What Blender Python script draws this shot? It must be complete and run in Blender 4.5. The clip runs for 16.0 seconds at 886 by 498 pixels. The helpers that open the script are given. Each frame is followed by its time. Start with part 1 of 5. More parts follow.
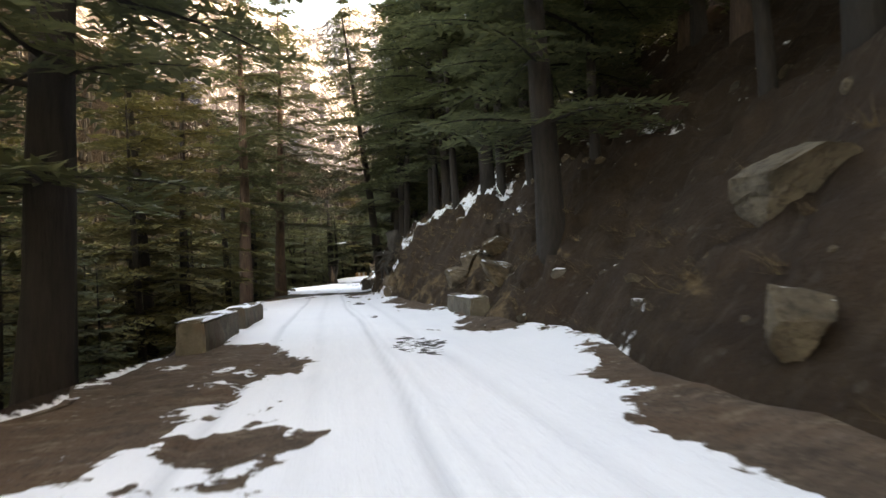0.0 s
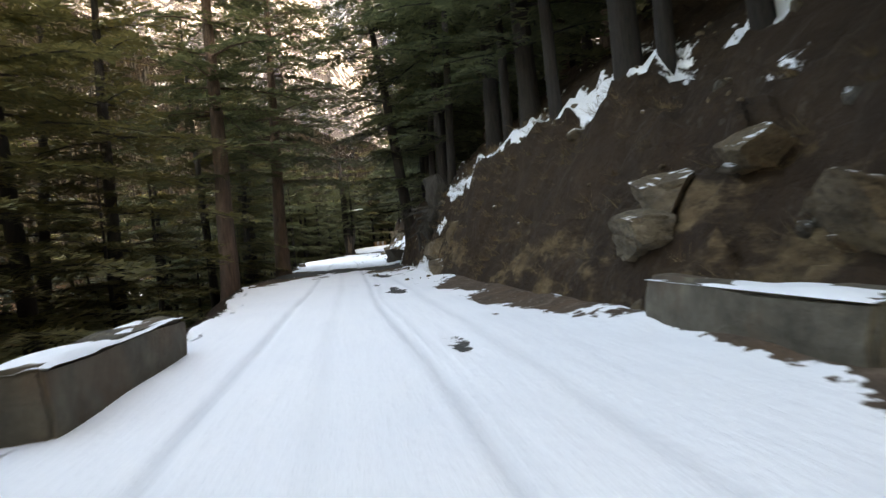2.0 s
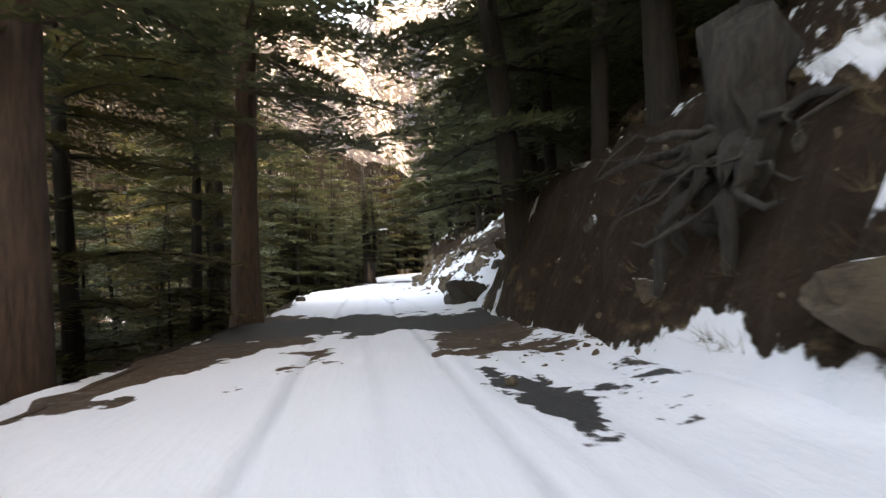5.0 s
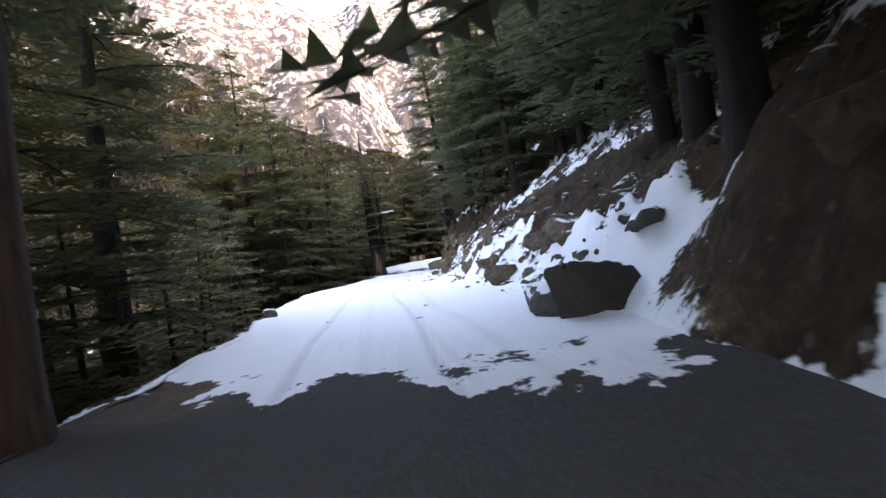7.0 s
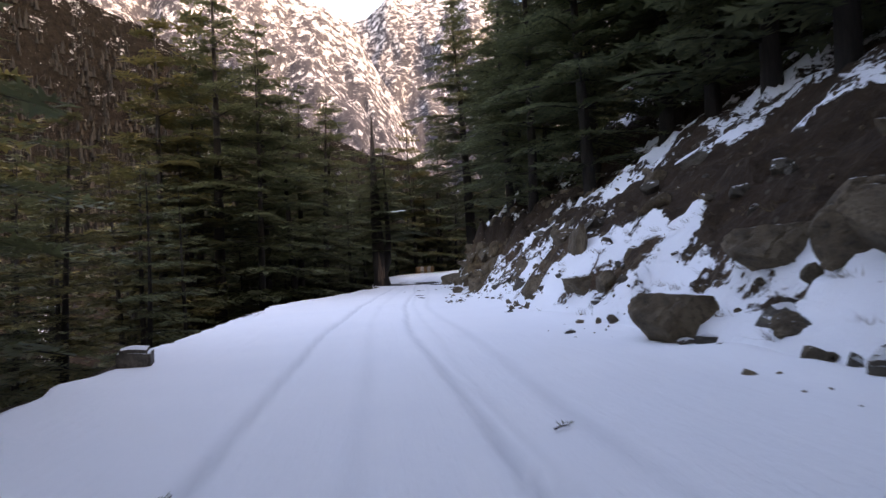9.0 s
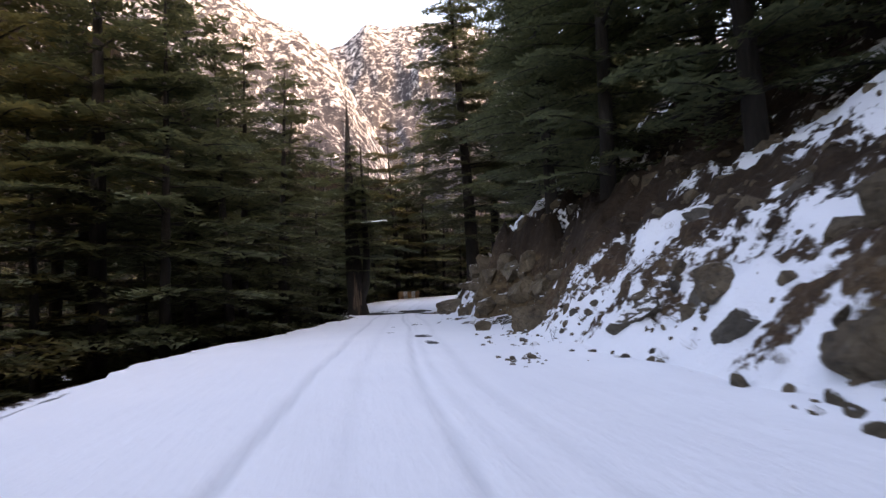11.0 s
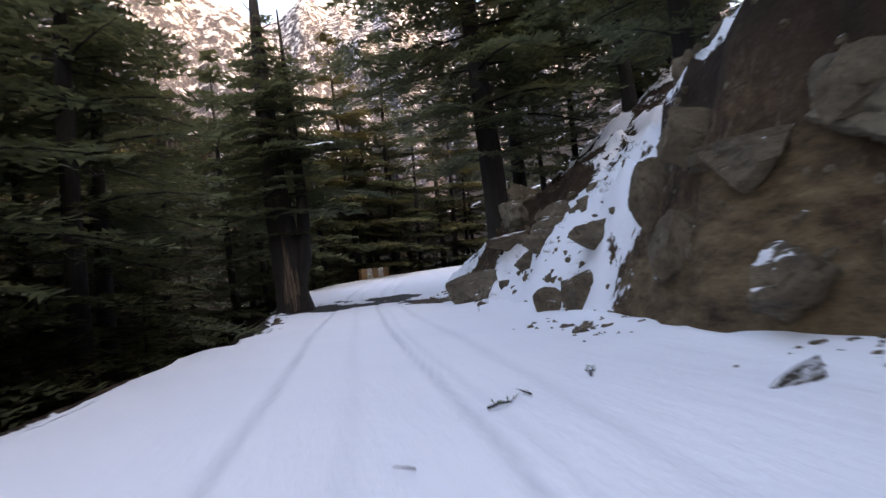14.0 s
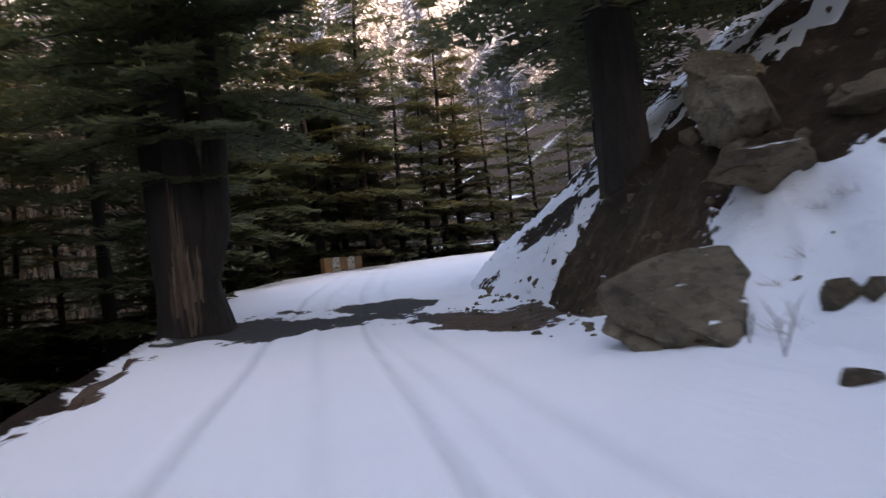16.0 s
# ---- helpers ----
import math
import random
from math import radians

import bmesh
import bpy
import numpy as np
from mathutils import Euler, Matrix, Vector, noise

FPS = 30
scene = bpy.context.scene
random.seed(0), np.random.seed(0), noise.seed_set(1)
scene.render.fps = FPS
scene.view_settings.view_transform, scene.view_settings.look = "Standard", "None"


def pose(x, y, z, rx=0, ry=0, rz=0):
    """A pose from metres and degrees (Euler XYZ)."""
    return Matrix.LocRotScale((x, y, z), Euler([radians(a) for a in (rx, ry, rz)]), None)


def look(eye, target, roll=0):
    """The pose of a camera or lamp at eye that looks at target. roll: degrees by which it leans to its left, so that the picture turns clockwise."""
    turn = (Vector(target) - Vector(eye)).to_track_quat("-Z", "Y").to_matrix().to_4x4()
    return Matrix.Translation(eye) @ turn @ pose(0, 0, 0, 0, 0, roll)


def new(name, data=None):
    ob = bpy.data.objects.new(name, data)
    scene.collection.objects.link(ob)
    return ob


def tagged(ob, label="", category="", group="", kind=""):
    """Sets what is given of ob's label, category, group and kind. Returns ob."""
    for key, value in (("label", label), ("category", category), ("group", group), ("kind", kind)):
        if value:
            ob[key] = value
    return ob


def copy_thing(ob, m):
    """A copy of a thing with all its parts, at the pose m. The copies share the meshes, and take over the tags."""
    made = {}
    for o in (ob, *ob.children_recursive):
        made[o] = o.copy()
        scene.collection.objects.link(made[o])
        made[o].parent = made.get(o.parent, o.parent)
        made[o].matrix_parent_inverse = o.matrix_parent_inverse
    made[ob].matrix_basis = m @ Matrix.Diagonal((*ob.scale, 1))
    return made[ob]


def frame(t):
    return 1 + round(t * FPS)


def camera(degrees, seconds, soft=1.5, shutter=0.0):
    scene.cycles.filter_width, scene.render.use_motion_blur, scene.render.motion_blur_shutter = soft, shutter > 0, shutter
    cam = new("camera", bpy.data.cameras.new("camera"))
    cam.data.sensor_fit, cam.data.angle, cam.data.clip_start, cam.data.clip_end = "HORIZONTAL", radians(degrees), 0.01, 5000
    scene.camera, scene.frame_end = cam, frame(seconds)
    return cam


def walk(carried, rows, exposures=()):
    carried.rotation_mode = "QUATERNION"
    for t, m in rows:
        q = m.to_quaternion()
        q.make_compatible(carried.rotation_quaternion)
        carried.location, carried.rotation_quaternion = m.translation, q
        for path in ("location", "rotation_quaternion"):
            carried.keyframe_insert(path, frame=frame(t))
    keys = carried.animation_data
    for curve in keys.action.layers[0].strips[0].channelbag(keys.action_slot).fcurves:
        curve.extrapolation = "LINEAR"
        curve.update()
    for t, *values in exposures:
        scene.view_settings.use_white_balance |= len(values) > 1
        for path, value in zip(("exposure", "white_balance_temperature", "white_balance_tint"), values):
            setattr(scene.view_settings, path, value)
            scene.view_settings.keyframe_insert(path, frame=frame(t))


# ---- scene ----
cam = camera(71.94, 16.0, soft=1.45, shutter=0.3)
# seconds, eye x y z, yaw (left +), pitch, lean to the right
PATH = [
    (0, -0.000, -0.000, 1.254, -10.72, 2.20, 2.60),
    (0.5, 0.013, 2.657, 1.254, -9.95, 3.04, 4.31),
    (1, -0.004, 5.359, 1.264, -10.58, 2.39, 5.27),
    (1.5, 0.049, 8.317, 1.267, -9.61, 2.07, 3.81),
    (2, 0.095, 11.474, 1.251, -9.02, -0.86, 5.16),
    (2.5, 0.174, 14.667, 1.234, -9.55, 0.81, 4.09),
    (3, 0.147, 17.803, 1.221, -6.76, 0.27, 7.48),
    (3.5, 0.079, 20.965, 1.216, -7.35, 2.99, 3.80),
    (4, -0.013, 24.092, 1.231, -5.65, 2.87, 3.77),
    (4.5, -0.138, 27.166, 1.245, -6.26, 3.19, 2.59),
    (5, -0.253, 30.260, 1.251, -7.63, 2.16, 2.70),
    (5.2, -0.270, 31.418, 1.255, -6.59, 1.44, 5.30),
    (7.3, 0.100, 44.407, 1.285, -6.86, 0.44, 8.75),
    (7.5, 0.094, 45.630, 1.277, -6.93, -1.30, 9.43),
    (8, 0.063, 48.679, 1.255, -7.33, -1.62, 8.37),
    (8.5, 0.000, 51.571, 1.246, -9.36, 3.86, -2.01),
    (9, -0.000, 54.327, 1.241, -6.60, 2.14, 2.57),
    (9.2, -0.002, 55.401, 1.237, -8.07, 2.15, 0.42),
    (11.3, 0.126, 69.571, 1.236, -9.78, 4.56, 3.33),
    (11.5, 0.160, 71.014, 1.242, -10.94, 3.98, 3.16),
    (12, 0.256, 74.644, 1.255, -11.09, 4.28, 2.67),
    (12.5, 0.445, 78.305, 1.257, -12.76, 2.78, 3.01),
    (13, 0.741, 81.974, 1.247, -12.94, 3.26, 2.43),
    (13.5, 1.076, 85.575, 1.250, -15.17, 1.75, 3.76),
    (14, 1.404, 89.227, 1.256, -13.12, 1.96, 6.50),
    (14.5, 1.729, 92.810, 1.251, -14.80, 0.42, 5.78),
    (15, 2.009, 96.338, 1.248, -13.14, 0.97, 6.40),
    (15.5, 2.268, 99.937, 1.243, -14.07, 0.66, 6.65),
    (16, 2.557, 103.483, 1.238, -16.62, 1.07, 5.87),
]
EXPOSURE = [(0.0, 3.75, 11000, 14), (0.8, 3.75, 10700, 13), (2.2, 3.68, 9900, 11), (3.5, 3.85, 10100, 14), (5.2, 3.95, 10500, 17), (7.3, 3.75, 7800, 22), (7.7, 3.35, 7850, 23), (8.2, 2.9, 7900, 24), (9.2, 2.8, 8000, 25), (11.3, 2.68, 8400, 25), (13.3, 2.95, 8100, 22), (16.0, 2.85, 8150, 23)]
walk(cam, [(t, pose(x, y, z, 90 + pitch, 0, yaw) @ pose(0, 0, 0, 0, 0, -lean)) for t, x, y, z, yaw, pitch, lean in PATH], EXPOSURE)

# ---- world and sun ----
SUN_EL, SUN_AZ = 21.0, 127.0   # azimuth clockwise from +y
world = bpy.data.worlds.new("world")
scene.world = world
world.use_nodes = True
wn = world.node_tree.nodes
sky = wn.new("ShaderNodeTexSky")
sky.sky_type, sky.sun_disc = "NISHITA", False
sky.sun_elevation, sky.sun_rotation = radians(SUN_EL), radians(SUN_AZ)
sky.air_density, sky.dust_density, sky.ozone_density = 1.0, 3.0, 0.6
wn["Background"].inputs["Strength"].default_value = 0.15
world.node_tree.links.new(sky.outputs["Color"], wn["Background"].inputs["Color"])
sun = new("sun", bpy.data.lights.new("sun", "SUN"))
sun.data.energy, sun.data.angle, sun.data.color = 0.052, radians(0.53), (0.90, 0.92, 1.0)
sun_way = Vector((math.sin(radians(SUN_AZ)) * math.cos(radians(SUN_EL)), math.cos(radians(SUN_AZ)) * math.cos(radians(SUN_EL)), math.sin(radians(SUN_EL))))
sun.matrix_world = look(sun_way * 300, (0, 0, 0))

# ---- small helpers ----


def lattice(ix, iy, seed):
    v = np.sin(ix * 127.1 + iy * 311.7 + seed * 74.7) * 43758.5453
    return v - np.floor(v)


def vnoise(x, y, seed=0):
    """Smooth value noise in 0..1 on arrays."""
    ix, iy = np.floor(x), np.floor(y)
    fx, fy = x - ix, y - iy
    fx, fy = fx * fx * (3 - 2 * fx), fy * fy * (3 - 2 * fy)
    a, b = lattice(ix, iy, seed), lattice(ix + 1, iy, seed)
    c, d = lattice(ix, iy + 1, seed), lattice(ix + 1, iy + 1, seed)
    return (a * (1 - fx) + b * fx) * (1 - fy) + (c * (1 - fx) + d * fx) * fy


def fbm(x, y, seed=0, octaves=4):
    total, size, norm = 0.0, 1.0, 0.0
    for k in range(octaves):
        total = total + vnoise(x * 2 ** k, y * 2 ** k, seed + k * 13) * size
        norm += size
        size *= 0.5
    return total / norm


def blocks(x, y, seed):
    """A random height for each of a field of uneven stone blocks about one unit wide."""
    ix, iy = np.floor(x), np.floor(y)
    best, value = np.full(x.shape, 9.0), np.zeros(x.shape)
    for ox in (-1, 0, 1):
        for oy in (-1, 0, 1):
            cx, cy = ix + ox, iy + oy
            px, py = cx + lattice(cx, cy, seed), cy + lattice(cx, cy, seed + 5)
            tilt = (lattice(cx, cy, seed + 7) - 0.5) * (x - px) + (lattice(cx, cy, seed + 8) - 0.5) * (y - py)
            dist = (px - x) ** 2 + (py - y) ** 2
            near = dist < best
            best = np.where(near, dist, best)
            value = np.where(near, lattice(cx, cy, seed + 9) + tilt * 0.8, value)
    return value


def sheet(name, xs, ys, zs, material, attributes=None):
    """A grid mesh from 2-D arrays."""
    rows, cols = xs.shape
    n = np.arange(rows * cols).reshape(rows, cols)
    faces = np.stack([n[:-1, :-1], n[:-1, 1:], n[1:, 1:], n[1:, :-1]], -1).reshape(-1, 4)
    return raw_mesh(name, np.stack([xs, ys, zs], -1).reshape(-1, 3), faces, material, attributes)


def raw_mesh(name, points, faces, material, attributes=None, smooth=True):
    me = bpy.data.meshes.new(name)
    faces = np.asarray(faces)
    count, sides = faces.shape
    me.vertices.add(len(points))
    me.vertices.foreach_set("co", np.asarray(points, np.float32).ravel())
    me.loops.add(count * sides)
    me.loops.foreach_set("vertex_index", faces.astype(np.int32).ravel())
    me.polygons.add(count)
    me.polygons.foreach_set("loop_start", np.arange(0, count * sides, sides, dtype=np.int32))
    me.polygons.foreach_set("use_smooth", np.full(count, smooth))
    for key, values in (attributes or {}).items():
        me.attributes.new(key, "FLOAT", "POINT").data.foreach_set("value", np.asarray(values, np.float32).ravel())
    me.update(calc_edges=True)
    me.materials.append(material)
    return me


def part(name, data, parent, label=""):
    """A mesh as one object under a thing."""
    ob = new(name, data)
    ob.parent = parent
    return tagged(ob, label)


def from_bm(name, bm, material, smooth=False):
    me = bpy.data.meshes.new(name)
    bm.to_mesh(me)
    bm.free()
    me.materials.append(material)
    for p in me.polygons:
        p.use_smooth = smooth
    return me


def tube(points, radii, sides):
    """Vertices and quads of a tapered tube along points."""
    verts, faces = [], []
    points = [Vector(p) for p in points]
    for i, (p, r) in enumerate(zip(points, radii)):
        way = (points[min(i + 1, len(points) - 1)] - points[max(i - 1, 0)]).normalized()
        side = way.cross(Vector((0.31, 0.17, 0.93)) if abs(way.z) < 0.8 else Vector((1, 0, 0))).normalized()
        over = way.cross(side)
        for k in range(sides):
            a = 2 * math.pi * k / sides
            verts.append(p + (side * math.cos(a) + over * math.sin(a)) * r)
    for i in range(len(points) - 1):
        for k in range(sides):
            a, b = i * sides + k, i * sides + (k + 1) % sides
            faces.append((a, b, b + sides, a + sides))
    return verts, faces


# ---- materials ----
class Nodes:
    """Short names for building a node material."""

    def __init__(self, name):
        self.mat = bpy.data.materials.new(name)
        self.mat.use_nodes = True
        self.tree = self.mat.node_tree
        self.bsdf = self.tree.nodes["Principled BSDF"]
        self.coord = self.tree.nodes.new("ShaderNodeTexCoord").outputs["Object"]

    def link(self, a, b):
        self.tree.links.new(a, b)

    def noise(self, scale, detail=4.0, rough=0.55, stretch=None):
        n = self.tree.nodes.new("ShaderNodeTexNoise")
        n.inputs["Scale"].default_value, n.inputs["Detail"].default_value, n.inputs["Roughness"].default_value = scale, detail, rough
        source = self.coord
        if stretch:
            m = self.tree.nodes.new("ShaderNodeMapping")
            m.inputs["Scale"].default_value = stretch
            self.link(source, m.inputs["Vector"])
            source = m.outputs["Vector"]
        self.link(source, n.inputs["Vector"])
        return n.outputs["Fac"]

    def cells(self, scale):
        n = self.tree.nodes.new("ShaderNodeTexVoronoi")
        n.inputs["Scale"].default_value = scale
        self.link(self.coord, n.inputs["Vector"])
        return n.outputs["Distance"]

    def attribute(self, name):
        n = self.tree.nodes.new("ShaderNodeAttribute")
        n.attribute_name = name
        return n.outputs["Fac"]

    def math(self, op, a, b=None, c=None):
        n = self.tree.nodes.new("ShaderNodeMath")
        n.operation = op
        for i, v in enumerate((a, b, c)):
            if isinstance(v, (int, float)):
                n.inputs[i].default_value = v
            elif v is not None:
                self.link(v, n.inputs[i])
        return n.outputs[0]

    def ramp(self, fac, stops):
        n = self.tree.nodes.new("ShaderNodeValToRGB")
        e = n.color_ramp.elements
        while len(e) < len(stops):
            e.new(0.5)
        for el, (at, colour) in zip(e, stops):
            el.position, el.color = at, (*colour, 1)
        self.link(fac, n.inputs[0])
        return n.outputs["Color"]

    def step(self, value, low, high):
        n = self.tree.nodes.new("ShaderNodeMapRange")
        n.interpolation_type = "SMOOTHSTEP"
        n.inputs["From Min"].default_value, n.inputs["From Max"].default_value = low, high
        self.link(value, n.inputs["Value"])
        return n.outputs["Result"]

    def mix(self, fac, a, b, kind="MIX"):
        n = self.tree.nodes.new("ShaderNodeMix")
        n.data_type, n.blend_type = "RGBA", kind
        for i, v in ((0, fac), (6, a), (7, b)):
            if isinstance(v, (int, float)):
                n.inputs[i].default_value = v
            elif isinstance(v, tuple):
                n.inputs[i].default_value = (*v, 1)
            else:
                self.link(v, n.inputs[i])
        return n.outputs[2]

    def island(self):
        return self.tree.nodes.new("ShaderNodeNewGeometry").outputs["Random Per Island"]

    def random(self):
        return self.tree.nodes.new("ShaderNodeObjectInfo").outputs["Random"]

    def upward(self):
        n = self.tree.nodes.new("ShaderNodeSeparateXYZ")
        self.link(self.tree.nodes.new("ShaderNodeNewGeometry").outputs["Normal"], n.inputs[0])
        return n.outputs["Z"]

    def bump(self, height, strength, distance):
        n = self.tree.nodes.new("ShaderNodeBump")
        n.inputs["Strength"].default_value, n.inputs["Distance"].default_value = strength, distance
        self.link(height, n.inputs["Height"])
        self.link(n.outputs["Normal"], self.bsdf.inputs["Normal"])

    def done(self, colour, roughness):
        if isinstance(colour, tuple):
            self.bsdf.inputs["Base Color"].default_value = (*colour, 1)
        else:
            self.link(colour, self.bsdf.inputs["Base Color"])
        if isinstance(roughness, (int, float)):
            self.bsdf.inputs["Roughness"].default_value = roughness
        else:
            self.link(roughness, self.bsdf.inputs["Roughness"])
        return self.mat


SNOW_A, SNOW_B = (0.86, 0.88, 0.92), (0.78, 0.81, 0.87)


def ground_material(name, bare_stops, pebbles, ragged):
    """Snow lying over bare ground; the attributes say where it lies, the grain breaks its rim."""
    n = Nodes(name)
    rim = n.math("ADD", n.math("MULTIPLY", n.noise(0.9, 5), 0.55), n.math("MULTIPLY", n.noise(6.0, 4), 0.45))
    cover = n.step(n.math("ADD", n.attribute("snow"), n.math("MULTIPLY", n.math("SUBTRACT", rim, 0.5), ragged)), 0.46, 0.54)
    earth = n.ramp(n.noise(3.2, 9, 0.68), bare_stops)
    earth = n.mix(n.math("MULTIPLY", n.step(n.noise(0.55, 6, 0.65), 0.46, 0.60), 0.55), earth, (0.105, 0.062, 0.038))
    earth = n.mix(n.math("MULTIPLY", n.step(n.noise(1.6, 8, 0.72, (1, 2.2, 0.6)), 0.53, 0.63), 0.55), earth, (0.20, 0.155, 0.11))
    earth = n.mix(n.math("MULTIPLY", n.step(n.cells(pebbles), 0.30, 0.10), 0.35), earth, (0.17, 0.14, 0.115))
    earth = n.mix(n.math("MULTIPLY", n.step(n.cells(pebbles * 0.45), 0.24, 0.16), n.step(n.noise(0.9, 4), 0.45, 0.6)), earth, (0.21, 0.18, 0.14))
    earth = n.mix(n.math("MULTIPLY", n.step(n.noise(24.0, 3), 0.52, 0.66), 0.6), earth, (0.035, 0.026, 0.02))
    # fallen leaves, and painted-in shade of trees and overhang, darken the earth
    earth = n.mix(n.math("MULTIPLY", n.attribute("litter_shade"), n.math("ADD", 0.62, n.math("MULTIPLY", n.noise(1.4, 5), 0.6))), earth, (0.022, 0.014, 0.010))
    ledge = n.math("ADD", n.attribute("rock"), n.math("MULTIPLY", n.math("SUBTRACT", n.noise(0.8, 6, 0.65, (1, 0.7, 1.8)), 0.5), 1.5))
    stone = n.ramp(n.noise(2.0, 9, 0.7, (1, 0.8, 2.2)), [(0.3, (0.032, 0.021, 0.013)), (0.48, (0.110, 0.074, 0.041)), (0.62, (0.175, 0.125, 0.071)), (0.8, (0.25, 0.19, 0.12))])
    earth = n.mix(n.step(ledge, 0.42, 0.62), earth, stone)
    tar = n.ramp(n.noise(30.0, 4), [(0.3, (0.035, 0.036, 0.038)), (0.7, (0.075, 0.074, 0.072))])
    earth = n.mix(n.attribute("tar"), earth, tar)
    snow = n.mix(n.noise(0.5, 5), SNOW_A, SNOW_B)
    snow = n.mix(n.math("MULTIPLY", n.attribute("track"), 0.6), snow, (0.52, 0.55, 0.60))
    colour = n.mix(cover, earth, snow)
    lump = n.math("ADD", n.math("MULTIPLY", n.noise(9.0, 6, 0.65), n.math("SUBTRACT", 1.0, n.math("MULTIPLY", cover, 0.72))), n.math("MULTIPLY", cover, 0.55))
    n.bump(n.math("ADD", lump, n.math("MULTIPLY", n.noise(2.6, 6, 0.7), n.math("SUBTRACT", 1.6, n.math("MULTIPLY", cover, 0.95)))), 0.8, 0.13) if name != "snowy_road" else n.bump(n.math("ADD", lump, n.math("MULTIPLY", n.noise(2.2, 5, 0.6, (3.0, 0.25, 1)), 0.25)), 0.7, 0.07)
    n.bsdf.inputs["Specular IOR Level"].default_value = 0.2
    return n.done(colour, n.math("SUBTRACT", 0.95, n.math("MULTIPLY", cover, 0.25)))


EARTH = [(0.25, (0.020, 0.014, 0.010)), (0.45, (0.062, 0.039, 0.023)), (0.60, (0.115, 0.074, 0.041)), (0.76, (0.19, 0.132, 0.078))]
ROADSIDE = [(0.25, (0.035, 0.027, 0.022)), (0.5, (0.085, 0.060, 0.045)), (0.8, (0.14, 0.105, 0.08))]
MAT_BANK = ground_material("hillside", EARTH, 7.0, 1.1)
MAT_ROAD = ground_material("snowy_road", ROADSIDE, 14.0, 1.9)


def snow_material():
    n = Nodes("snow")
    n.bump(n.noise(8, 5), 0.4, 0.03)
    return n.done(n.mix(n.noise(1.5, 4), SNOW_A, SNOW_B), 0.7)


MAT_SNOW = snow_material()


def rock_material(name, dark, mid, light, snow_from):
    n = Nodes(name)
    base = n.ramp(n.noise(1.6, 9, 0.66), [(0.28, dark), (0.5, mid), (0.74, light)])
    base = n.mix(n.math("MULTIPLY", n.step(n.noise(11, 7, 0.7), 0.48, 0.62), 0.75), base, dark)
    base = n.mix(n.math("MULTIPLY", n.random(), 0.3), base, (0.13, 0.10, 0.066))
    base = n.mix(n.math("MULTIPLY", n.step(n.noise(5.5, 8, 0.75), 0.56, 0.66), 0.55), base, light)
    cracks = n.math("ADD", n.math("MULTIPLY", n.noise(2.6, 9, 0.72, (1, 1, 1.3)), 0.8), n.math("MULTIPLY", n.step(n.cells(3.2), 0.0, 0.5), 0.35))
    cap = n.step(n.math("ADD", n.upward(), n.math("MULTIPLY", n.math("SUBTRACT", n.noise(2.6, 5), 0.5), 0.9)), snow_from, snow_from + 0.05)
    n.bump(n.math("ADD", cracks, n.math("MULTIPLY", n.noise(22, 4), 0.25)), 1.0, 0.16)
    return n.done(n.mix(cap, base, SNOW_A), 0.9)


MAT_ROCK = rock_material("brown_rock", (0.033, 0.024, 0.016), (0.120, 0.088, 0.054), (0.225, 0.172, 0.112), 0.93)
MAT_ROCK_SNOWY = rock_material("rock_with_snow", (0.035, 0.031, 0.027), (0.095, 0.083, 0.066), (0.18, 0.155, 0.125), 0.72)
MAT_ROCK_GREY = rock_material("grey_rock", (0.036, 0.028, 0.020), (0.128, 0.102, 0.070), (0.25, 0.20, 0.14), 0.97)
MAT_ROCK_DARK = rock_material("dark_wet_rock", (0.008, 0.008, 0.009), (0.022, 0.021, 0.021), (0.045, 0.042, 0.04), 0.90)


MAT_ROCK_UNDER = rock_material("rock_under_snow", (0.022, 0.022, 0.021), (0.065, 0.065, 0.062), (0.12, 0.118, 0.11), 0.6)


def bark_material(name, low, high):
    n = Nodes(name)
    grain = n.noise(5.0, 8, 0.7, (2.4, 2.4, 0.35))
    colour = n.ramp(grain, [(0.3, low), (0.7, high)])
    colour = n.mix(n.math("MULTIPLY", n.step(n.noise(0.7, 4), 0.5, 0.7), 0.35), colour, (0.030, 0.028, 0.023))
    n.bump(grain, 0.9, 0.12)
    return n.done(colour, 0.92)


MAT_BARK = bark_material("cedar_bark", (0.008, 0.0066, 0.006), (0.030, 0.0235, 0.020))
MAT_BARK_RED = bark_material("reddish_bark", (0.032, 0.021, 0.017), (0.12, 0.078, 0.058))
MAT_TORN = bark_material("torn_heartwood", (0.045, 0.031, 0.022), (0.20, 0.145, 0.10))
MAT_DEADWOOD = bark_material("grey_deadwood", (0.012, 0.0105, 0.009), (0.068, 0.060, 0.052))


def needle_material(name, a, b, c):
    n = Nodes(name)
    colour = n.ramp(n.island(), [(0.0, a), (0.55, b), (1.0, c)])
    colour = n.mix(n.math("MULTIPLY", n.random(), 0.35), colour, c)
    colour = n.mix(n.math("MULTIPLY", n.step(n.noise(0.55, 3), 0.5, 0.72), 0.4), colour, a)
    n.bsdf.inputs["Specular IOR Level"].default_value = 0.25
    thin = n.tree.nodes.new("ShaderNodeBsdfTranslucent")
    both = n.tree.nodes.new("ShaderNodeMixShader")
    both.inputs[0].default_value = 0.35
    n.link(n.mix(1.0, colour, (1.35, 1.25, 1.05), "MULTIPLY"), thin.inputs["Color"])
    n.link(n.bsdf.outputs[0], both.inputs[1])
    n.link(thin.outputs[0], both.inputs[2])
    n.link(both.outputs[0], n.tree.nodes["Material Output"].inputs["Surface"])
    return n.done(colour, 0.7)


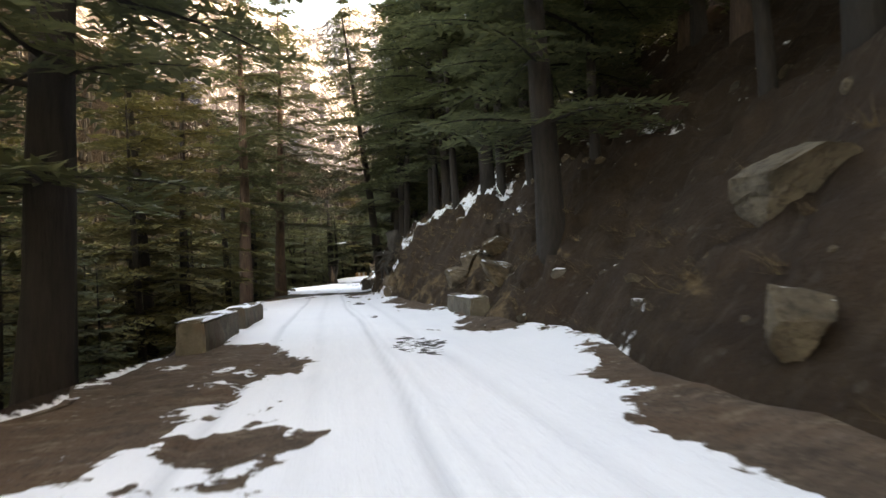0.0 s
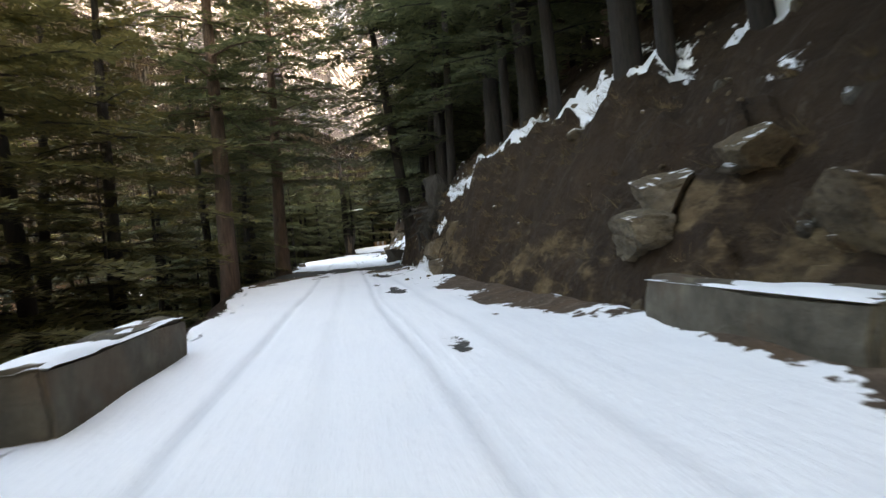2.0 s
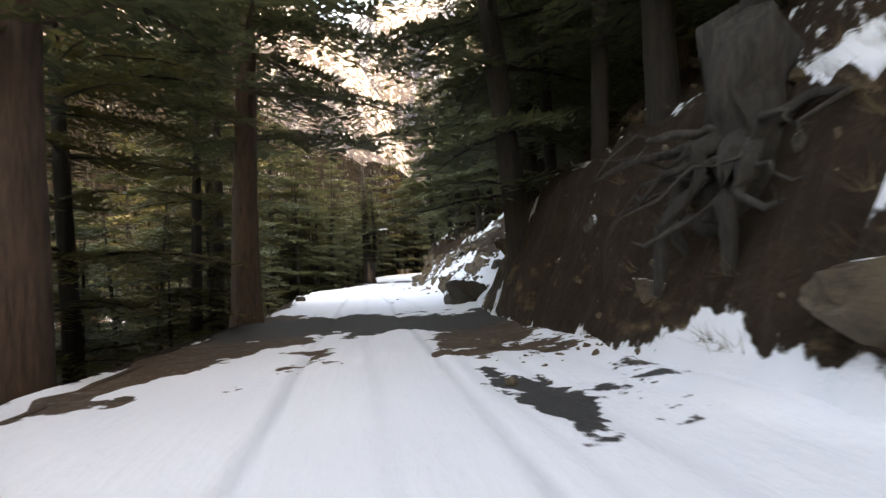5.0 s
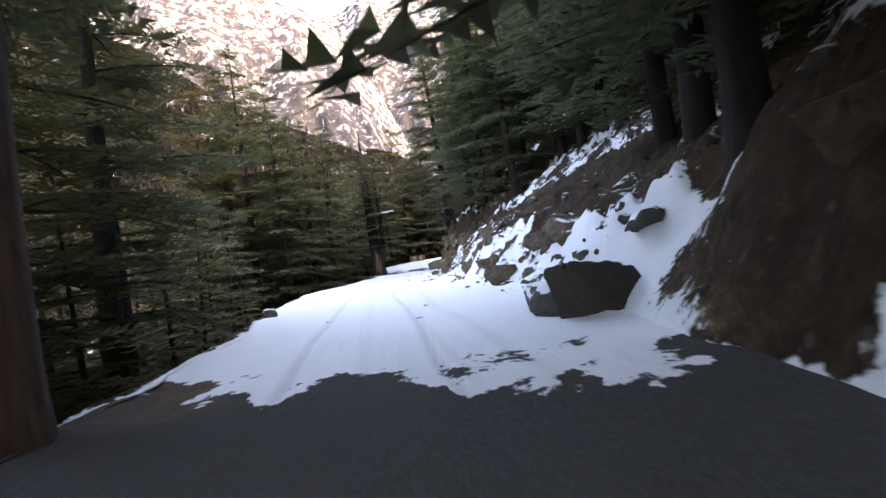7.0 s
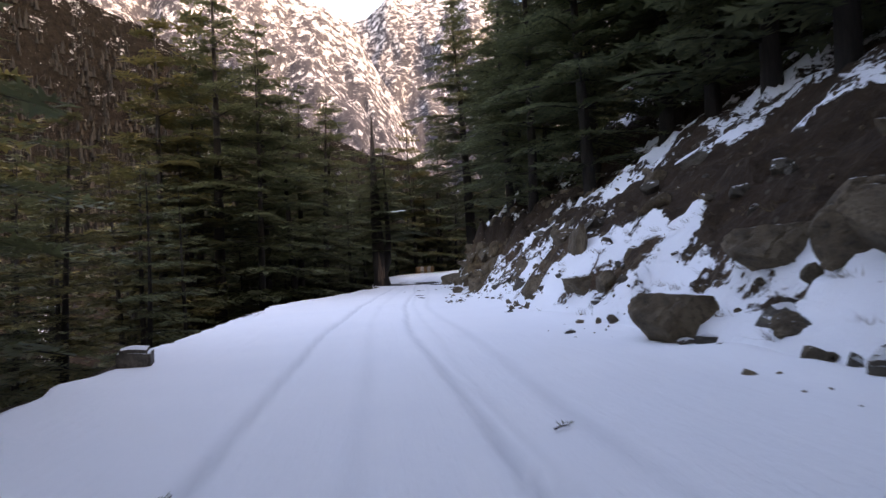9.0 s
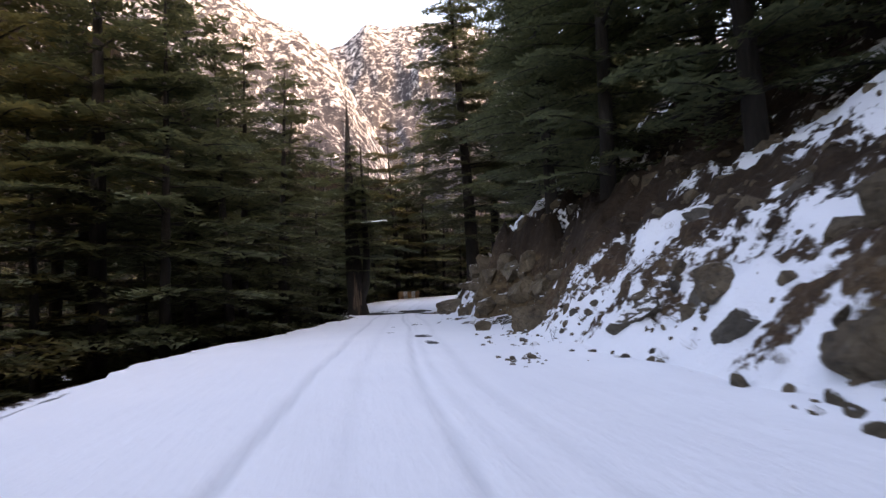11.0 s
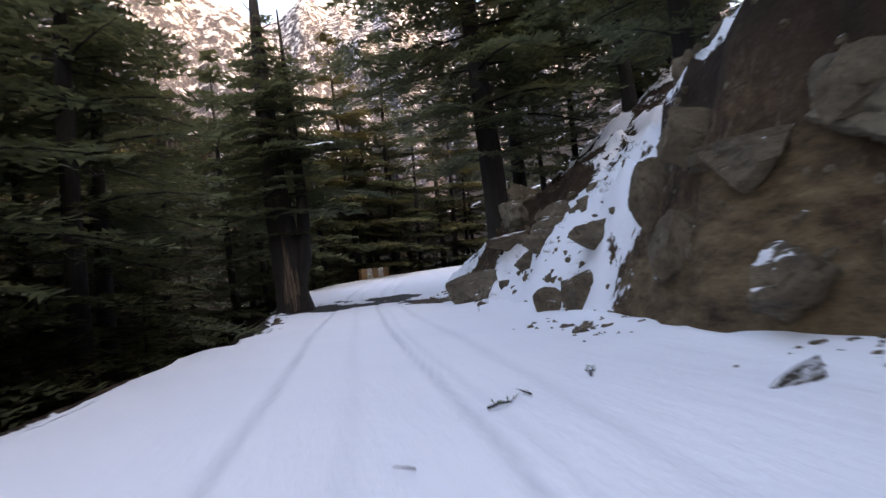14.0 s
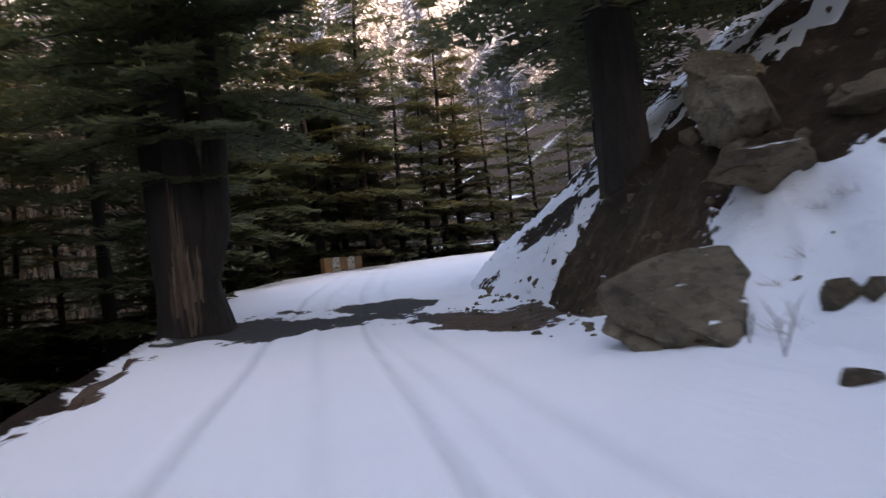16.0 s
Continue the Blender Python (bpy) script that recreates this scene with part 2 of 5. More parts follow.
MAT_NEEDLE = needle_material("cedar_needles", (0.040, 0.051, 0.029), (0.076, 0.092, 0.050), (0.128, 0.139, 0.073))
# yellower copy of the cedar needles, warm sunlight painted into the colour
MAT_NEEDLE_SUNLIT = needle_material("sunlit_needles", (0.048, 0.051, 0.024), (0.088, 0.088, 0.040), (0.146, 0.130, 0.054))


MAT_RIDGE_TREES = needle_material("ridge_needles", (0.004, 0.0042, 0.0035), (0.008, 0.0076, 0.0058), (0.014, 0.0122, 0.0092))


def concrete_material():
    n = Nodes("weathered_concrete")
    colour = n.ramp(n.noise(2.4, 8, 0.65), [(0.3, (0.05, 0.043, 0.032)), (0.55, (0.115, 0.10, 0.075)), (0.8, (0.21, 0.185, 0.14))])
    colour = n.mix(n.math("MULTIPLY", n.step(n.noise(5, 6, 0.6, (1, 1, 0.3)), 0.52, 0.7), 0.6), colour, (0.07, 0.062, 0.05))
    colour = n.mix(n.math("MULTIPLY", n.step(n.noise(0.8, 5, 0.6), 0.5, 0.62), 0.35), colour, (0.13, 0.068, 0.04))
    n.bump(n.math("ADD", n.noise(16, 7, 0.7), n.math("MULTIPLY", n.noise(4, 6, 0.7), 0.8)), 0.9, 0.05)
    return n.done(colour, 0.92)


MAT_CONCRETE = concrete_material()


def paint_material(name, colour):
    n = Nodes(name)
    worn = n.step(n.noise(6.0, 7, 0.65), 0.50, 0.62)
    n.bump(n.noise(20, 5), 0.4, 0.02)
    return n.done(n.mix(worn, colour, (0.22, 0.20, 0.17)), 0.8)


MAT_PAINT_WHITE = paint_material("faded_white_paint", (0.62, 0.60, 0.55))
MAT_PAINT_OCHRE = paint_material("faded_ochre_paint", (0.36, 0.20, 0.08))


def mountain_material(name, bare_a, bare_b, low, high, grain):
    """Snow in the gullies and on the flats of a far mountainside, bare rock and scrub between."""
    n = Nodes(name)
    lie = n.math("ADD", n.math("MULTIPLY", n.noise(grain, 10, 0.72), 0.60), n.math("ADD", n.math("MULTIPLY", n.noise(grain * 7, 8, 0.75, (1, 1, 1.6)), 0.32), n.math("MULTIPLY", n.noise(grain * 22, 6, 0.75, (1, 1, 1.4)), 0.30)))
    cover = n.step(n.math("ADD", lie, n.math("MULTIPLY", n.attribute("height"), 0.10)), low, high)
    bare = n.ramp(n.noise(grain * 3, 8, 0.7), [(0.3, bare_a), (0.7, bare_b)])
    n.bump(n.noise(grain * 4, 9, 0.7), 1.0, 7.0)
    n.bsdf.inputs["Specular IOR Level"].default_value = 0.0
    return n.done(n.mix(cover, bare, (0.74, 0.74, 0.77)), 0.95)


MAT_PEAK = mountain_material("snowy_rock_face", (0.036, 0.036, 0.045), (0.092, 0.089, 0.102), 0.705, 0.755, 0.066)
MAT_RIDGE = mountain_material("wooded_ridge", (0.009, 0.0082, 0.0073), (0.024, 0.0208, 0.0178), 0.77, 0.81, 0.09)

# ---- the lie of the land ----
LEFT_Y = [-40, 0, 7, 12, 20, 27, 31, 38, 49, 58, 61, 66, 77, 84, 88, 90, 92, 96, 99.5, 102, 104.5, 107, 111, 117, 122, 132, 138, 143, 147, 151, 156, 162]
LEFT_X = [-3.6, -3.4, -3.1, -2.65, -2.4, -2.8, -3.3, -4.0, -3.5, -3.2, -3.5, -4.0, -4.25, -4.25, -3.5, -2.8, -2.35, -1.95, -1.4, -1.15, -0.4, 0.1, 0.15, 0.1, 0.3, 1.3, 3.8, 9, 16, 28, 48, 75]
RIGHT_Y = [-40, 5, 8, 11, 14, 18, 27, 31, 35, 39, 45, 49, 52, 55.5, 58, 64, 70, 78, 85, 87, 89, 91, 93, 94.5, 96, 99, 104, 112, 122, 127, 131, 135, 139, 144, 150]
RIGHT_X = [3.2, 3.1, 3.7, 4.1, 3.6, 3.6, 3.2, 2.8, 2.75, 2.85, 2.9, 3.2, 3.5, 3.7, 4.2, 4.3, 4.0, 4.3, 4.9, 5.7, 6.6, 6.8, 6.5, 6.1, 5.9, 6.4, 6.6, 7.4, 8.6, 11, 15, 23, 36, 56, 85]
BANK_Y = [-40, 6, 17, 20, 23, 26, 29, 32, 36, 44, 48, 51, 58, 70, 80, 88, 91.5, 94, 97, 99, 103, 108, 112, 120, 135, 200]
BANK_H = [4.0, 4.1, 4.1, 4.1, 4.0, 3.8, 3.45, 3.1, 3.0, 3.2, 2.6, 1.7, 1.7, 2.1, 2.7, 3.3, 3.8, 4.1, 3.8, 3.0, 2.4, 1.9, 2.2, 1.5, 1.5, 1.5]
BANK_W = [4.0, 4.1, 3.9, 3.5, 2.8, 2.2, 1.75, 1.6, 1.5, 1.3, 1.4, 1.7, 1.9, 2.3, 2.8, 1.9, 1.8, 1.7, 1.5, 1.4, 1.8, 1.8, 1.4, 2, 2, 2]


def left_edge(y):
    return np.interp(y, LEFT_Y, LEFT_X)


def right_toe(y):
    return np.interp(y, RIGHT_Y, RIGHT_X)


def road_z(y):
    return np.interp(y, [118, 150, 200, 400], [0, 1.6, 3.0, 8])


def lane(y):
    """Middle of the driven line."""
    return np.interp(y, [0, 60, 70, 78, 85.6, 92.8, 100, 104, 115, 125, 140], [0, 0, 0.1, 0.45, 1.08, 1.73, 2.27, 2.56, 3.6, 5.0, 8.5])


def terrain(x, y):
    """Height of the bare land, without the fine lumps."""
    x, y = np.asarray(x, float), np.asarray(y, float)
    h, w = np.interp(y, BANK_Y, BANK_H), np.interp(y, BANK_Y, BANK_W)
    d, e = x - right_toe(y), left_edge(y) - x
    past_bend = np.clip(y - np.interp(x, LEFT_X[-7:], LEFT_Y[-7:]), 0, None)
    e = np.where(y > 132, np.minimum(e, past_bend), e)
    foot = np.interp(y, [24, 30, 40, 46, 82, 87, 91.5, 94, 97, 100], [1, 1.3, 1.3, 1, 1, 1.3, 1.4, 1.4, 1.3, 1])
    up = np.where(d < w, h * (np.clip(d, 0, w) / w) ** foot, h + 0.72 * (d - w))
    up = np.where(d > 40, h + 0.72 * (40 - w) + 0.55 * (d - 40), up)
    return road_z(y) + np.where(d > 0, up, -0.62 * np.clip(e - 0.3, 0, 70))


def rough_terrain(x, y):
    d, e = x - right_toe(y), left_edge(y) - x
    on_bank = np.clip(d / 0.8, 0, 1)
    far = np.clip((np.maximum(d, e) - 25) / 30, 0, 1)
    lumps = (0.5 - np.abs(fbm(x * 2.4 + y * 0.8, y * 1.9, 17, 3) - 0.5) * 2) * 0.22 + (fbm(x * 0.55, y * 0.55, 3) - 0.5) * 1.0 + (np.abs(fbm(x * 1.7, y * 1.7, 9) - 0.5)) * 0.7 - 0.12
    rocky = np.interp(y, [-40, 8, 14, 22, 27, 31, 38, 44, 54, 62, 72, 82, 88, 100, 104, 108, 116, 122], [0.2, 0.3, 0.75, 0.65, 0.4, 0.9, 0.6, 0.35, 0.25, 0.35, 0.35, 0.5, 1.15, 1.1, 0.35, 0.7, 0.2, 0.1])
    lumps = lumps + rocky * (0.75 * (blocks(x * 0.9 + y * 0.2, y * 0.75, 2) - 0.5) + 0.35 * (blocks(x * 2.3, y * 1.9 + x * 0.4, 6) - 0.5))
    fall = (fbm(x * 0.4, y * 0.4, 21) - 0.5) * 0.9
    z = terrain(x, y) + on_bank * lumps * (1 - 0.6 * far) + np.clip(e / 1.5, 0, 1) * fall + far * (fbm(x * 0.05, y * 0.05, 5) - 0.5) * 6
    under = (d < 0.25) & (e < 0.25)
    return np.where(under, z - 0.10, z)


def ellipse(x, y, cx, cy, rx, ry):
    """1 inside, falling to 0 at the rim's outer side."""
    r = np.sqrt(((x - cx) / rx) ** 2 + ((y - cy) / ry) ** 2) + (fbm(x * 1.1 + cy, y * 0.7, 90) - 0.5) * 1.5 + (fbm(x * 3.5, y * 2.0 + cx, 93) - 0.5) * 0.6
    return np.clip(1.6 - r * 1.1, 0, 1)


# ---- ground, one sheet to the horizon ----
gy = np.concatenate([np.linspace(-900, -60, 18), np.linspace(-55, -8, 24), np.arange(-6, 132, 0.31), np.linspace(133, 200, 60), np.linspace(210, 1100, 26)])
across = np.concatenate([np.linspace(-900, -90, 14), np.linspace(-80, -20, 22), np.linspace(-19, -2, 30), np.linspace(-1.6, 0, 6)])
beyond = np.concatenate([np.linspace(0, 6, 44), np.linspace(6.2, 16, 40), np.linspace(17, 60, 30), np.linspace(70, 900, 20)])
mid = np.linspace(0.1, 0.9, 5)
gx = []
for yy in gy:
    l, r = left_edge(yy), right_toe(yy)
    gx.append(np.concatenate([l + across, l + (r - l) * mid, r + beyond]))
gx = np.array(gx)
gyy = np.repeat(gy[:, None], gx.shape[1], 1)
gz = rough_terrain(gx, gyy)
gd, ge = gx - right_toe(gyy), left_edge(gyy) - gx
gh = terrain(gx, gyy) - road_z(gyy)
patchy = fbm(gx * 0.5, gyy * 0.5, 40) - 0.5
fine = fbm(gx * 1.6, gyy * 1.6, 44) - 0.5
streak = fbm((gx + gyy * 0.35) * 1.5, (gyy - gx * 0.5) * 0.7, 51) - 0.5
zone = lambda table: np.interp(gyy, [p[0] for p in table], [p[1] for p in table])
# snow on the lower bank, on its face, and past its crest
low = zone([(-40, 0.25), (6, 0.2), (9, 0.4), (12, 0.35), (14, 0.1), (18, 0.45), (20, 0.25), (27, 0.2), (31.5, 0.35), (33, 0.8), (38, 0.8), (41, 0.45), (47, 0.35), (50, 0.8), (62, 0.8), (70, 0.76), (76, 0.86), (84, 0.8), (91.5, 0.82), (94.5, 0.5), (98.5, 0.8), (100, 0.95), (108, 0.92), (110, 0.66), (113, 0.45), (115.5, 0.9), (122, 0.95), (200, 0.9)])
face = zone([(-40, 0.05), (29, 0.08), (31.5, 0.2), (37, 0.2), (40, 0.12), (48, 0.12), (50, 0.66), (60, 0.60), (66, 0.58), (74, 0.6), (79, 0.54), (84, 0.24), (97, 0.05), (99.5, 0.82), (106, 0.9), (108.5, 0.7), (110, 0.4), (112, 0.3), (115, 0.72), (120, 0.7), (124, 0.45), (130, 0.3), (200, 0.3)])
crest = zone([(-40, 0.5), (16, 0.5), (22, 0.6), (25, 1.1), (30, 1.15), (35, 1.1), (36.5, 0.5), (46, 0.3), (50, 0.34), (55, 0.16), (66, 0.18), (73, 0.42), (80, 0.40), (84, 0.22), (90, 0.25), (93.5, 0.66), (100, 0.66), (112, 0.55), (124, 0.45), (130, 0.3), (200, 0.3)])
wide = np.interp(gyy, BANK_Y, BANK_W)
t_low = np.clip(1 - gd / np.interp(gyy, [10, 16, 28, 32, 38, 42, 50, 55, 70, 76, 86, 91.5, 94], [0.35, 0.5, 0.5, 0.45, 0.45, 0.5, 0.6, 0.9, 1.3, 2.2, 1.0, 0.8, 0.7]), 0, 1)
t_top = np.clip((gd - wide * zone([(-40, 0.95), (29, 0.97), (31.5, 0.86), (34.5, 0.8), (36.5, 0.95), (200, 0.95)])) / zone([(-40, 0.5), (28, 0.5), (31, 0.3), (35, 0.3), (37, 0.5), (200, 0.5)]), 0, 1) * np.clip(1 - (gd - wide) / zone([(-40, 3.0), (20, 2.0), (27, 1.2), (34, 1.2), (44, 9), (200, 9)]), zone([(-40, 0.30), (12, 0.15), (36, 0.15), (44, 0.35), (92, 0.35), (95, 0.95), (116, 0.95), (122, 0.35), (200, 0.35)]), 1)
bank_snow = face * (1 - t_low) * (1 - t_top) + low * t_low + crest * t_top + (patchy * 0.7 + streak * 0.7) * (1 - t_top * zone([(-40, 0.2), (20, 0.6), (34, 0.6), (38, 0), (200, 0)])) + fine * 0.25
side_snow = np.clip(0.75 - ge * 1.1, zone([(-40, 0.12), (44, 0.15), (54, 0.34), (200, 0.34)]), 1) + patchy * 0.6
for p in ((8.6, 112.7, 1.2, 1.4), (10.4, 110.2, 1.6, 1.8), (6.6, 96, 1.2, 2.6)):
    bank_snow -= ellipse(gx, gyy, *p) * 0.75
# snow apron and the streaks that run up from it between the boulders
for p in ((2.95, 35.4, 0.28, 1.2), (3.15, 35.9, 0.18, 0.45), (3.12, 32.9, 0.22, 0.3), (3.55, 34.5, 0.12, 0.4), (3.68, 33.9, 0.14, 0.6), (3.82, 33.0, 0.12, 0.7)):
    bank_snow += ellipse(gx, gyy, *p) * 0.45
bank_snow -= ellipse(gx, gyy, 3.6, 38.1, 0.45, 1.3) * 0.6
for p in ((8.4, 107.7, 1.3, 1.7), (6.5, 85.2, 0.35, 0.4), (6.6, 79, 0.5, 1.2)):
    bank_snow += ellipse(gx, gyy, *p) * 0.7
gsnow = np.where(gd > 0, bank_snow, side_snow)
ROCK_SHOWS = [(-40, 0.25), (10, 0.25), (15, 0.5), (24, 0.45), (27, 0.2), (30, 0.5), (35, 0.5), (39, 0.4), (48, 0.4), (56, 0.35), (70, 0.4), (82, 0.4), (87, 0.75), (98, 0.85), (100, 0.3), (106, 0.4), (108, 0.7), (112, 0.6), (115, 0.2), (200, 0.2)]
# the dark mask holds forest-floor leaves plus painted overhang shade below the crest
ground = tagged(new("ground", sheet("ground", gx, gyy, gz, MAT_BANK, {"snow": np.clip(gsnow, 0, 1), "tar": gx * 0, "rock": np.where(gd > 0, np.clip(1.3 - 1.3 * gd / (wide * 0.95 + 0.1), 0, 1), 0) * zone(ROCK_SHOWS), "track": gx * 0, "litter_shade": np.clip(zone([(-40, 0.9), (44, 0.85), (52, 0.25), (104, 0.1), (112, 0.5), (200, 0.7)]) + np.where(gd < 0, 0.5, 0) + np.clip((gd - wide * 0.62) / (wide * 0.3), 0, 1) * zone([(-40, 0), (50, 0), (60, 0.5), (84, 0.6), (88, 0.95), (97, 0.95), (100, 0.4), (200, 0.4)]), 0, 1)})), "brown earth hillside with fallen leaves, painted shade and patches of snow", "ground", kind="structure")

# ---- road ----
ry = np.arange(-8, 156, 0.25)
ru = np.linspace(-0.022, 1.06, 112)
rl, rr = left_edge(ry), right_toe(ry)
rxx = rl[:, None] + (rr - rl)[:, None] * ru[None, :]
ryy = np.repeat(ry[:, None], len(ru), 1)
rsnow = np.full_like(rxx, 1.25)
dirt = [(-2.7, 10.6, 2.2, 2.3), (-2.9, 5.6, 2.6, 2.6), (3.6, 13.2, 1.1, 1.2), (3.4, 26.9, 1.1, 1.9), (3.2, 22, 1.0, 2.0), (3.6, 4, 1.2, 3.5), (-4.2, 43, 3.3, 5.0), (2.2, 42.6, 1.1, 3.8), (-3.0, 49.0, 1.6, 2.0),
        (6.8, 114, 1.3, 2.4), (-0.2, 113, 0.7, 4), (-4.4, 40, 1.2, 6)]
tarry = [(-0.3, 46.3, 9, 2.6), (3.0, 118.6, 3.2, 2.3), (6.0, 120.6, 1.1, 1.1)]
for p in dirt:
    rsnow -= ellipse(rxx, ryy, *p) * 1.25
rtar = np.zeros_like(rxx)
for p in tarry:
    k = ellipse(rxx, ryy, *p)
    rsnow -= k * 1.2
    rtar = np.maximum(rtar, k)
for cx, cy, rx, ry_, weight in ((1.35, 36.3, 0.35, 1.9, 0.52), (1.3, 27.6, 0.3, 1.6, 0.6), (1.5, 10.5, 0.5, 1.6, 0.5), (1.3, 18.5, 0.25, 1.2, 0.5), (2.3, 35.5, 0.9, 1.5, 0.4), (0.95, 30.6, 0.28, 0.6, 0.62), (2.06, 31.3, 0.4, 0.3, 0.6), (2.05, 29.5, 0.28, 0.4, 0.58), (2.6, 29.2, 0.35, 0.3, 0.58), (0.38, 30.5, 0.15, 0.3, 0.5), (0.4, 49.8, 2.6, 0.6, 0.5), (2.30, 84.2, 0.28, 0.8, 0.72), (2.43, 87.0, 0.26, 0.6, 0.72), (1.73, 89.75, 0.32, 0.6, 0.75)):
    k = ellipse(rxx, ryy, cx, cy, rx, ry_)
    rsnow -= k * (weight + 0.27)
    rtar = np.maximum(rtar, k)
rtrack, rut = np.zeros_like(rxx), np.zeros_like(rxx)
for offset, half, depth, seed in ((-1.06, 0.07, 0.95, 1), (0.70, 0.06, 0.95, 2), (-0.22, 0.10, 0.25, 3), (1.62, 0.10, 0.4, 4), (0.98, 0.06, 0.3, 5)):
    centre = lane(ryy) + offset + (fbm(ryy * 0.12, ryy * 0 + seed, seed, 2) - 0.5) * 0.35
    k = np.exp(-((rxx - centre) / half) ** 2) * depth * (0.55 + 0.9 * fbm(ryy * 0.6, ryy * 0 + seed * 3, seed + 5, 3))
    rut += k
    rtrack = np.maximum(rtrack, k)
rsnow -= np.clip(rut - 0.75, 0, 1) * 0.35 * (fbm(rxx * 1.2, ryy * 0.5, 77) > 0.6)
edge_d, edge_e = rxx - rr[:, None], rl[:, None] - rxx
rsnow += (fbm(rxx * 0.9, ryy * 0.9, 60) - 0.5) * 0.55
toe_snow = np.interp(ryy, [-40, 6, 9, 12, 14, 18, 20, 27, 31, 36, 39, 46, 48.5, 200], [0.3, 0.3, 0.7, 0.6, 0.1, 0.5, 0.3, 0.3, 0.8, 0.8, 0.45, 0.5, 1.2, 1.2])
near_toe = np.clip(1 + edge_d / 1.0, 0, 1)
rsnow = rsnow * (1 - near_toe) + np.minimum(rsnow, toe_snow + (fbm(rxx, ryy, 62) - 0.5) * 0.9) * near_toe
rz = road_z(ryy) + np.clip(rsnow, 0, 1) * 0.05 - np.clip(rut, 0, 1.2) * 0.035 + (fbm(rxx * 1.1, ryy * 0.6, 33) - 0.5) * 0.05
rz += np.clip(1 + edge_e / 0.7, 0, 1) * 0.07 * (fbm(ryy * 0.8, rxx * 0.3, 15) - 0.2) + np.clip(1 + edge_d / 1.1, 0, 1) ** 2 * 0.22 * fbm(rxx * 1.2, ryy * 0.8, 16)
rz[:, 0] -= 0.45
rz[:, 1] -= 0.12
rz[:, -1] -= 0.05
rxx[:, 0] -= 0.1
rxx[:, :5] += ((fbm(ryy * 0.7, ryy * 0, 88, 3) - 0.5) * 0.7)[:, :5]
road = tagged(new("road", sheet("road", rxx, ryy, rz, MAT_ROAD, {"snow": np.clip(rsnow, 0, 1.4), "tar": np.clip(rtar * 1.5, 0, 1), "track": np.clip(rtrack, 0, 1)})), "snow-covered mountain road with tyre tracks and bare patches", "road", kind="structure")

# ---- mountains ----


def mountain(name, label, table, foot, crest, seed, material, lean=0.45, jag=1.5):
    """A mountainside round the valley: crest heights by direction (degrees right of +y : degrees up)."""
    az = np.linspace(table[0][0], table[-1][0], 220)
    up = np.linspace(0, 1, 60)
    el = np.interp(az, [p[0] for p in table], [p[1] for p in table])
    el = el + (fbm(az * 0.35, az * 0, seed, 5) - 0.5) * jag
    a, s = np.meshgrid(np.radians(az), up, indexing="ij")
    reach = foot + (crest - foot) * s ** 0.9
    gully = (fbm(a * 17 + s * 2.2, s * 5.0 - a * 6, seed + 3, 6) - 0.5) * (crest - foot) * lean * np.sin(np.pi * np.clip(s, 0.02, 1) * 0.9)
    reach = reach + gully
    top = np.tan(np.radians(el))[:, None] * crest
    z = -60 + (top + 60) * s ** 1.15
    me = sheet(name, np.sin(a) * reach, np.cos(a) * reach + 60, z, material, {"height": s})
    return tagged(new(name, me), label, "mountain", kind="structure")


mountain("mountain_north", "sunlit rocky mountain face streaked with snow", [(-6, 20), (-3, 22.4), (-1.5, 22.9), (0.5, 23.4), (2.5, 24.8), (8, 25.2), (14, 24), (24, 22), (40, 20)], 900, 1900, 5, MAT_PEAK, 0.22)
mountain("mountain_west", "steep snowy mountain slope with rock ribs", [(-75, 22), (-40, 27), (-20, 27.5), (-11.5, 26.2), (-5, 24.6), (-2.4, 23.4), (-0.5, 21.5), (2, 17), (5, 11)], 560, 1250, 11, MAT_PEAK, 0.22)
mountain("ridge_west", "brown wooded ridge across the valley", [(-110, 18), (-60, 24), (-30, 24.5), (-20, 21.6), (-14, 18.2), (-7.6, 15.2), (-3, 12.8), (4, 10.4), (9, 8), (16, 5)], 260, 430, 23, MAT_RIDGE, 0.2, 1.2)


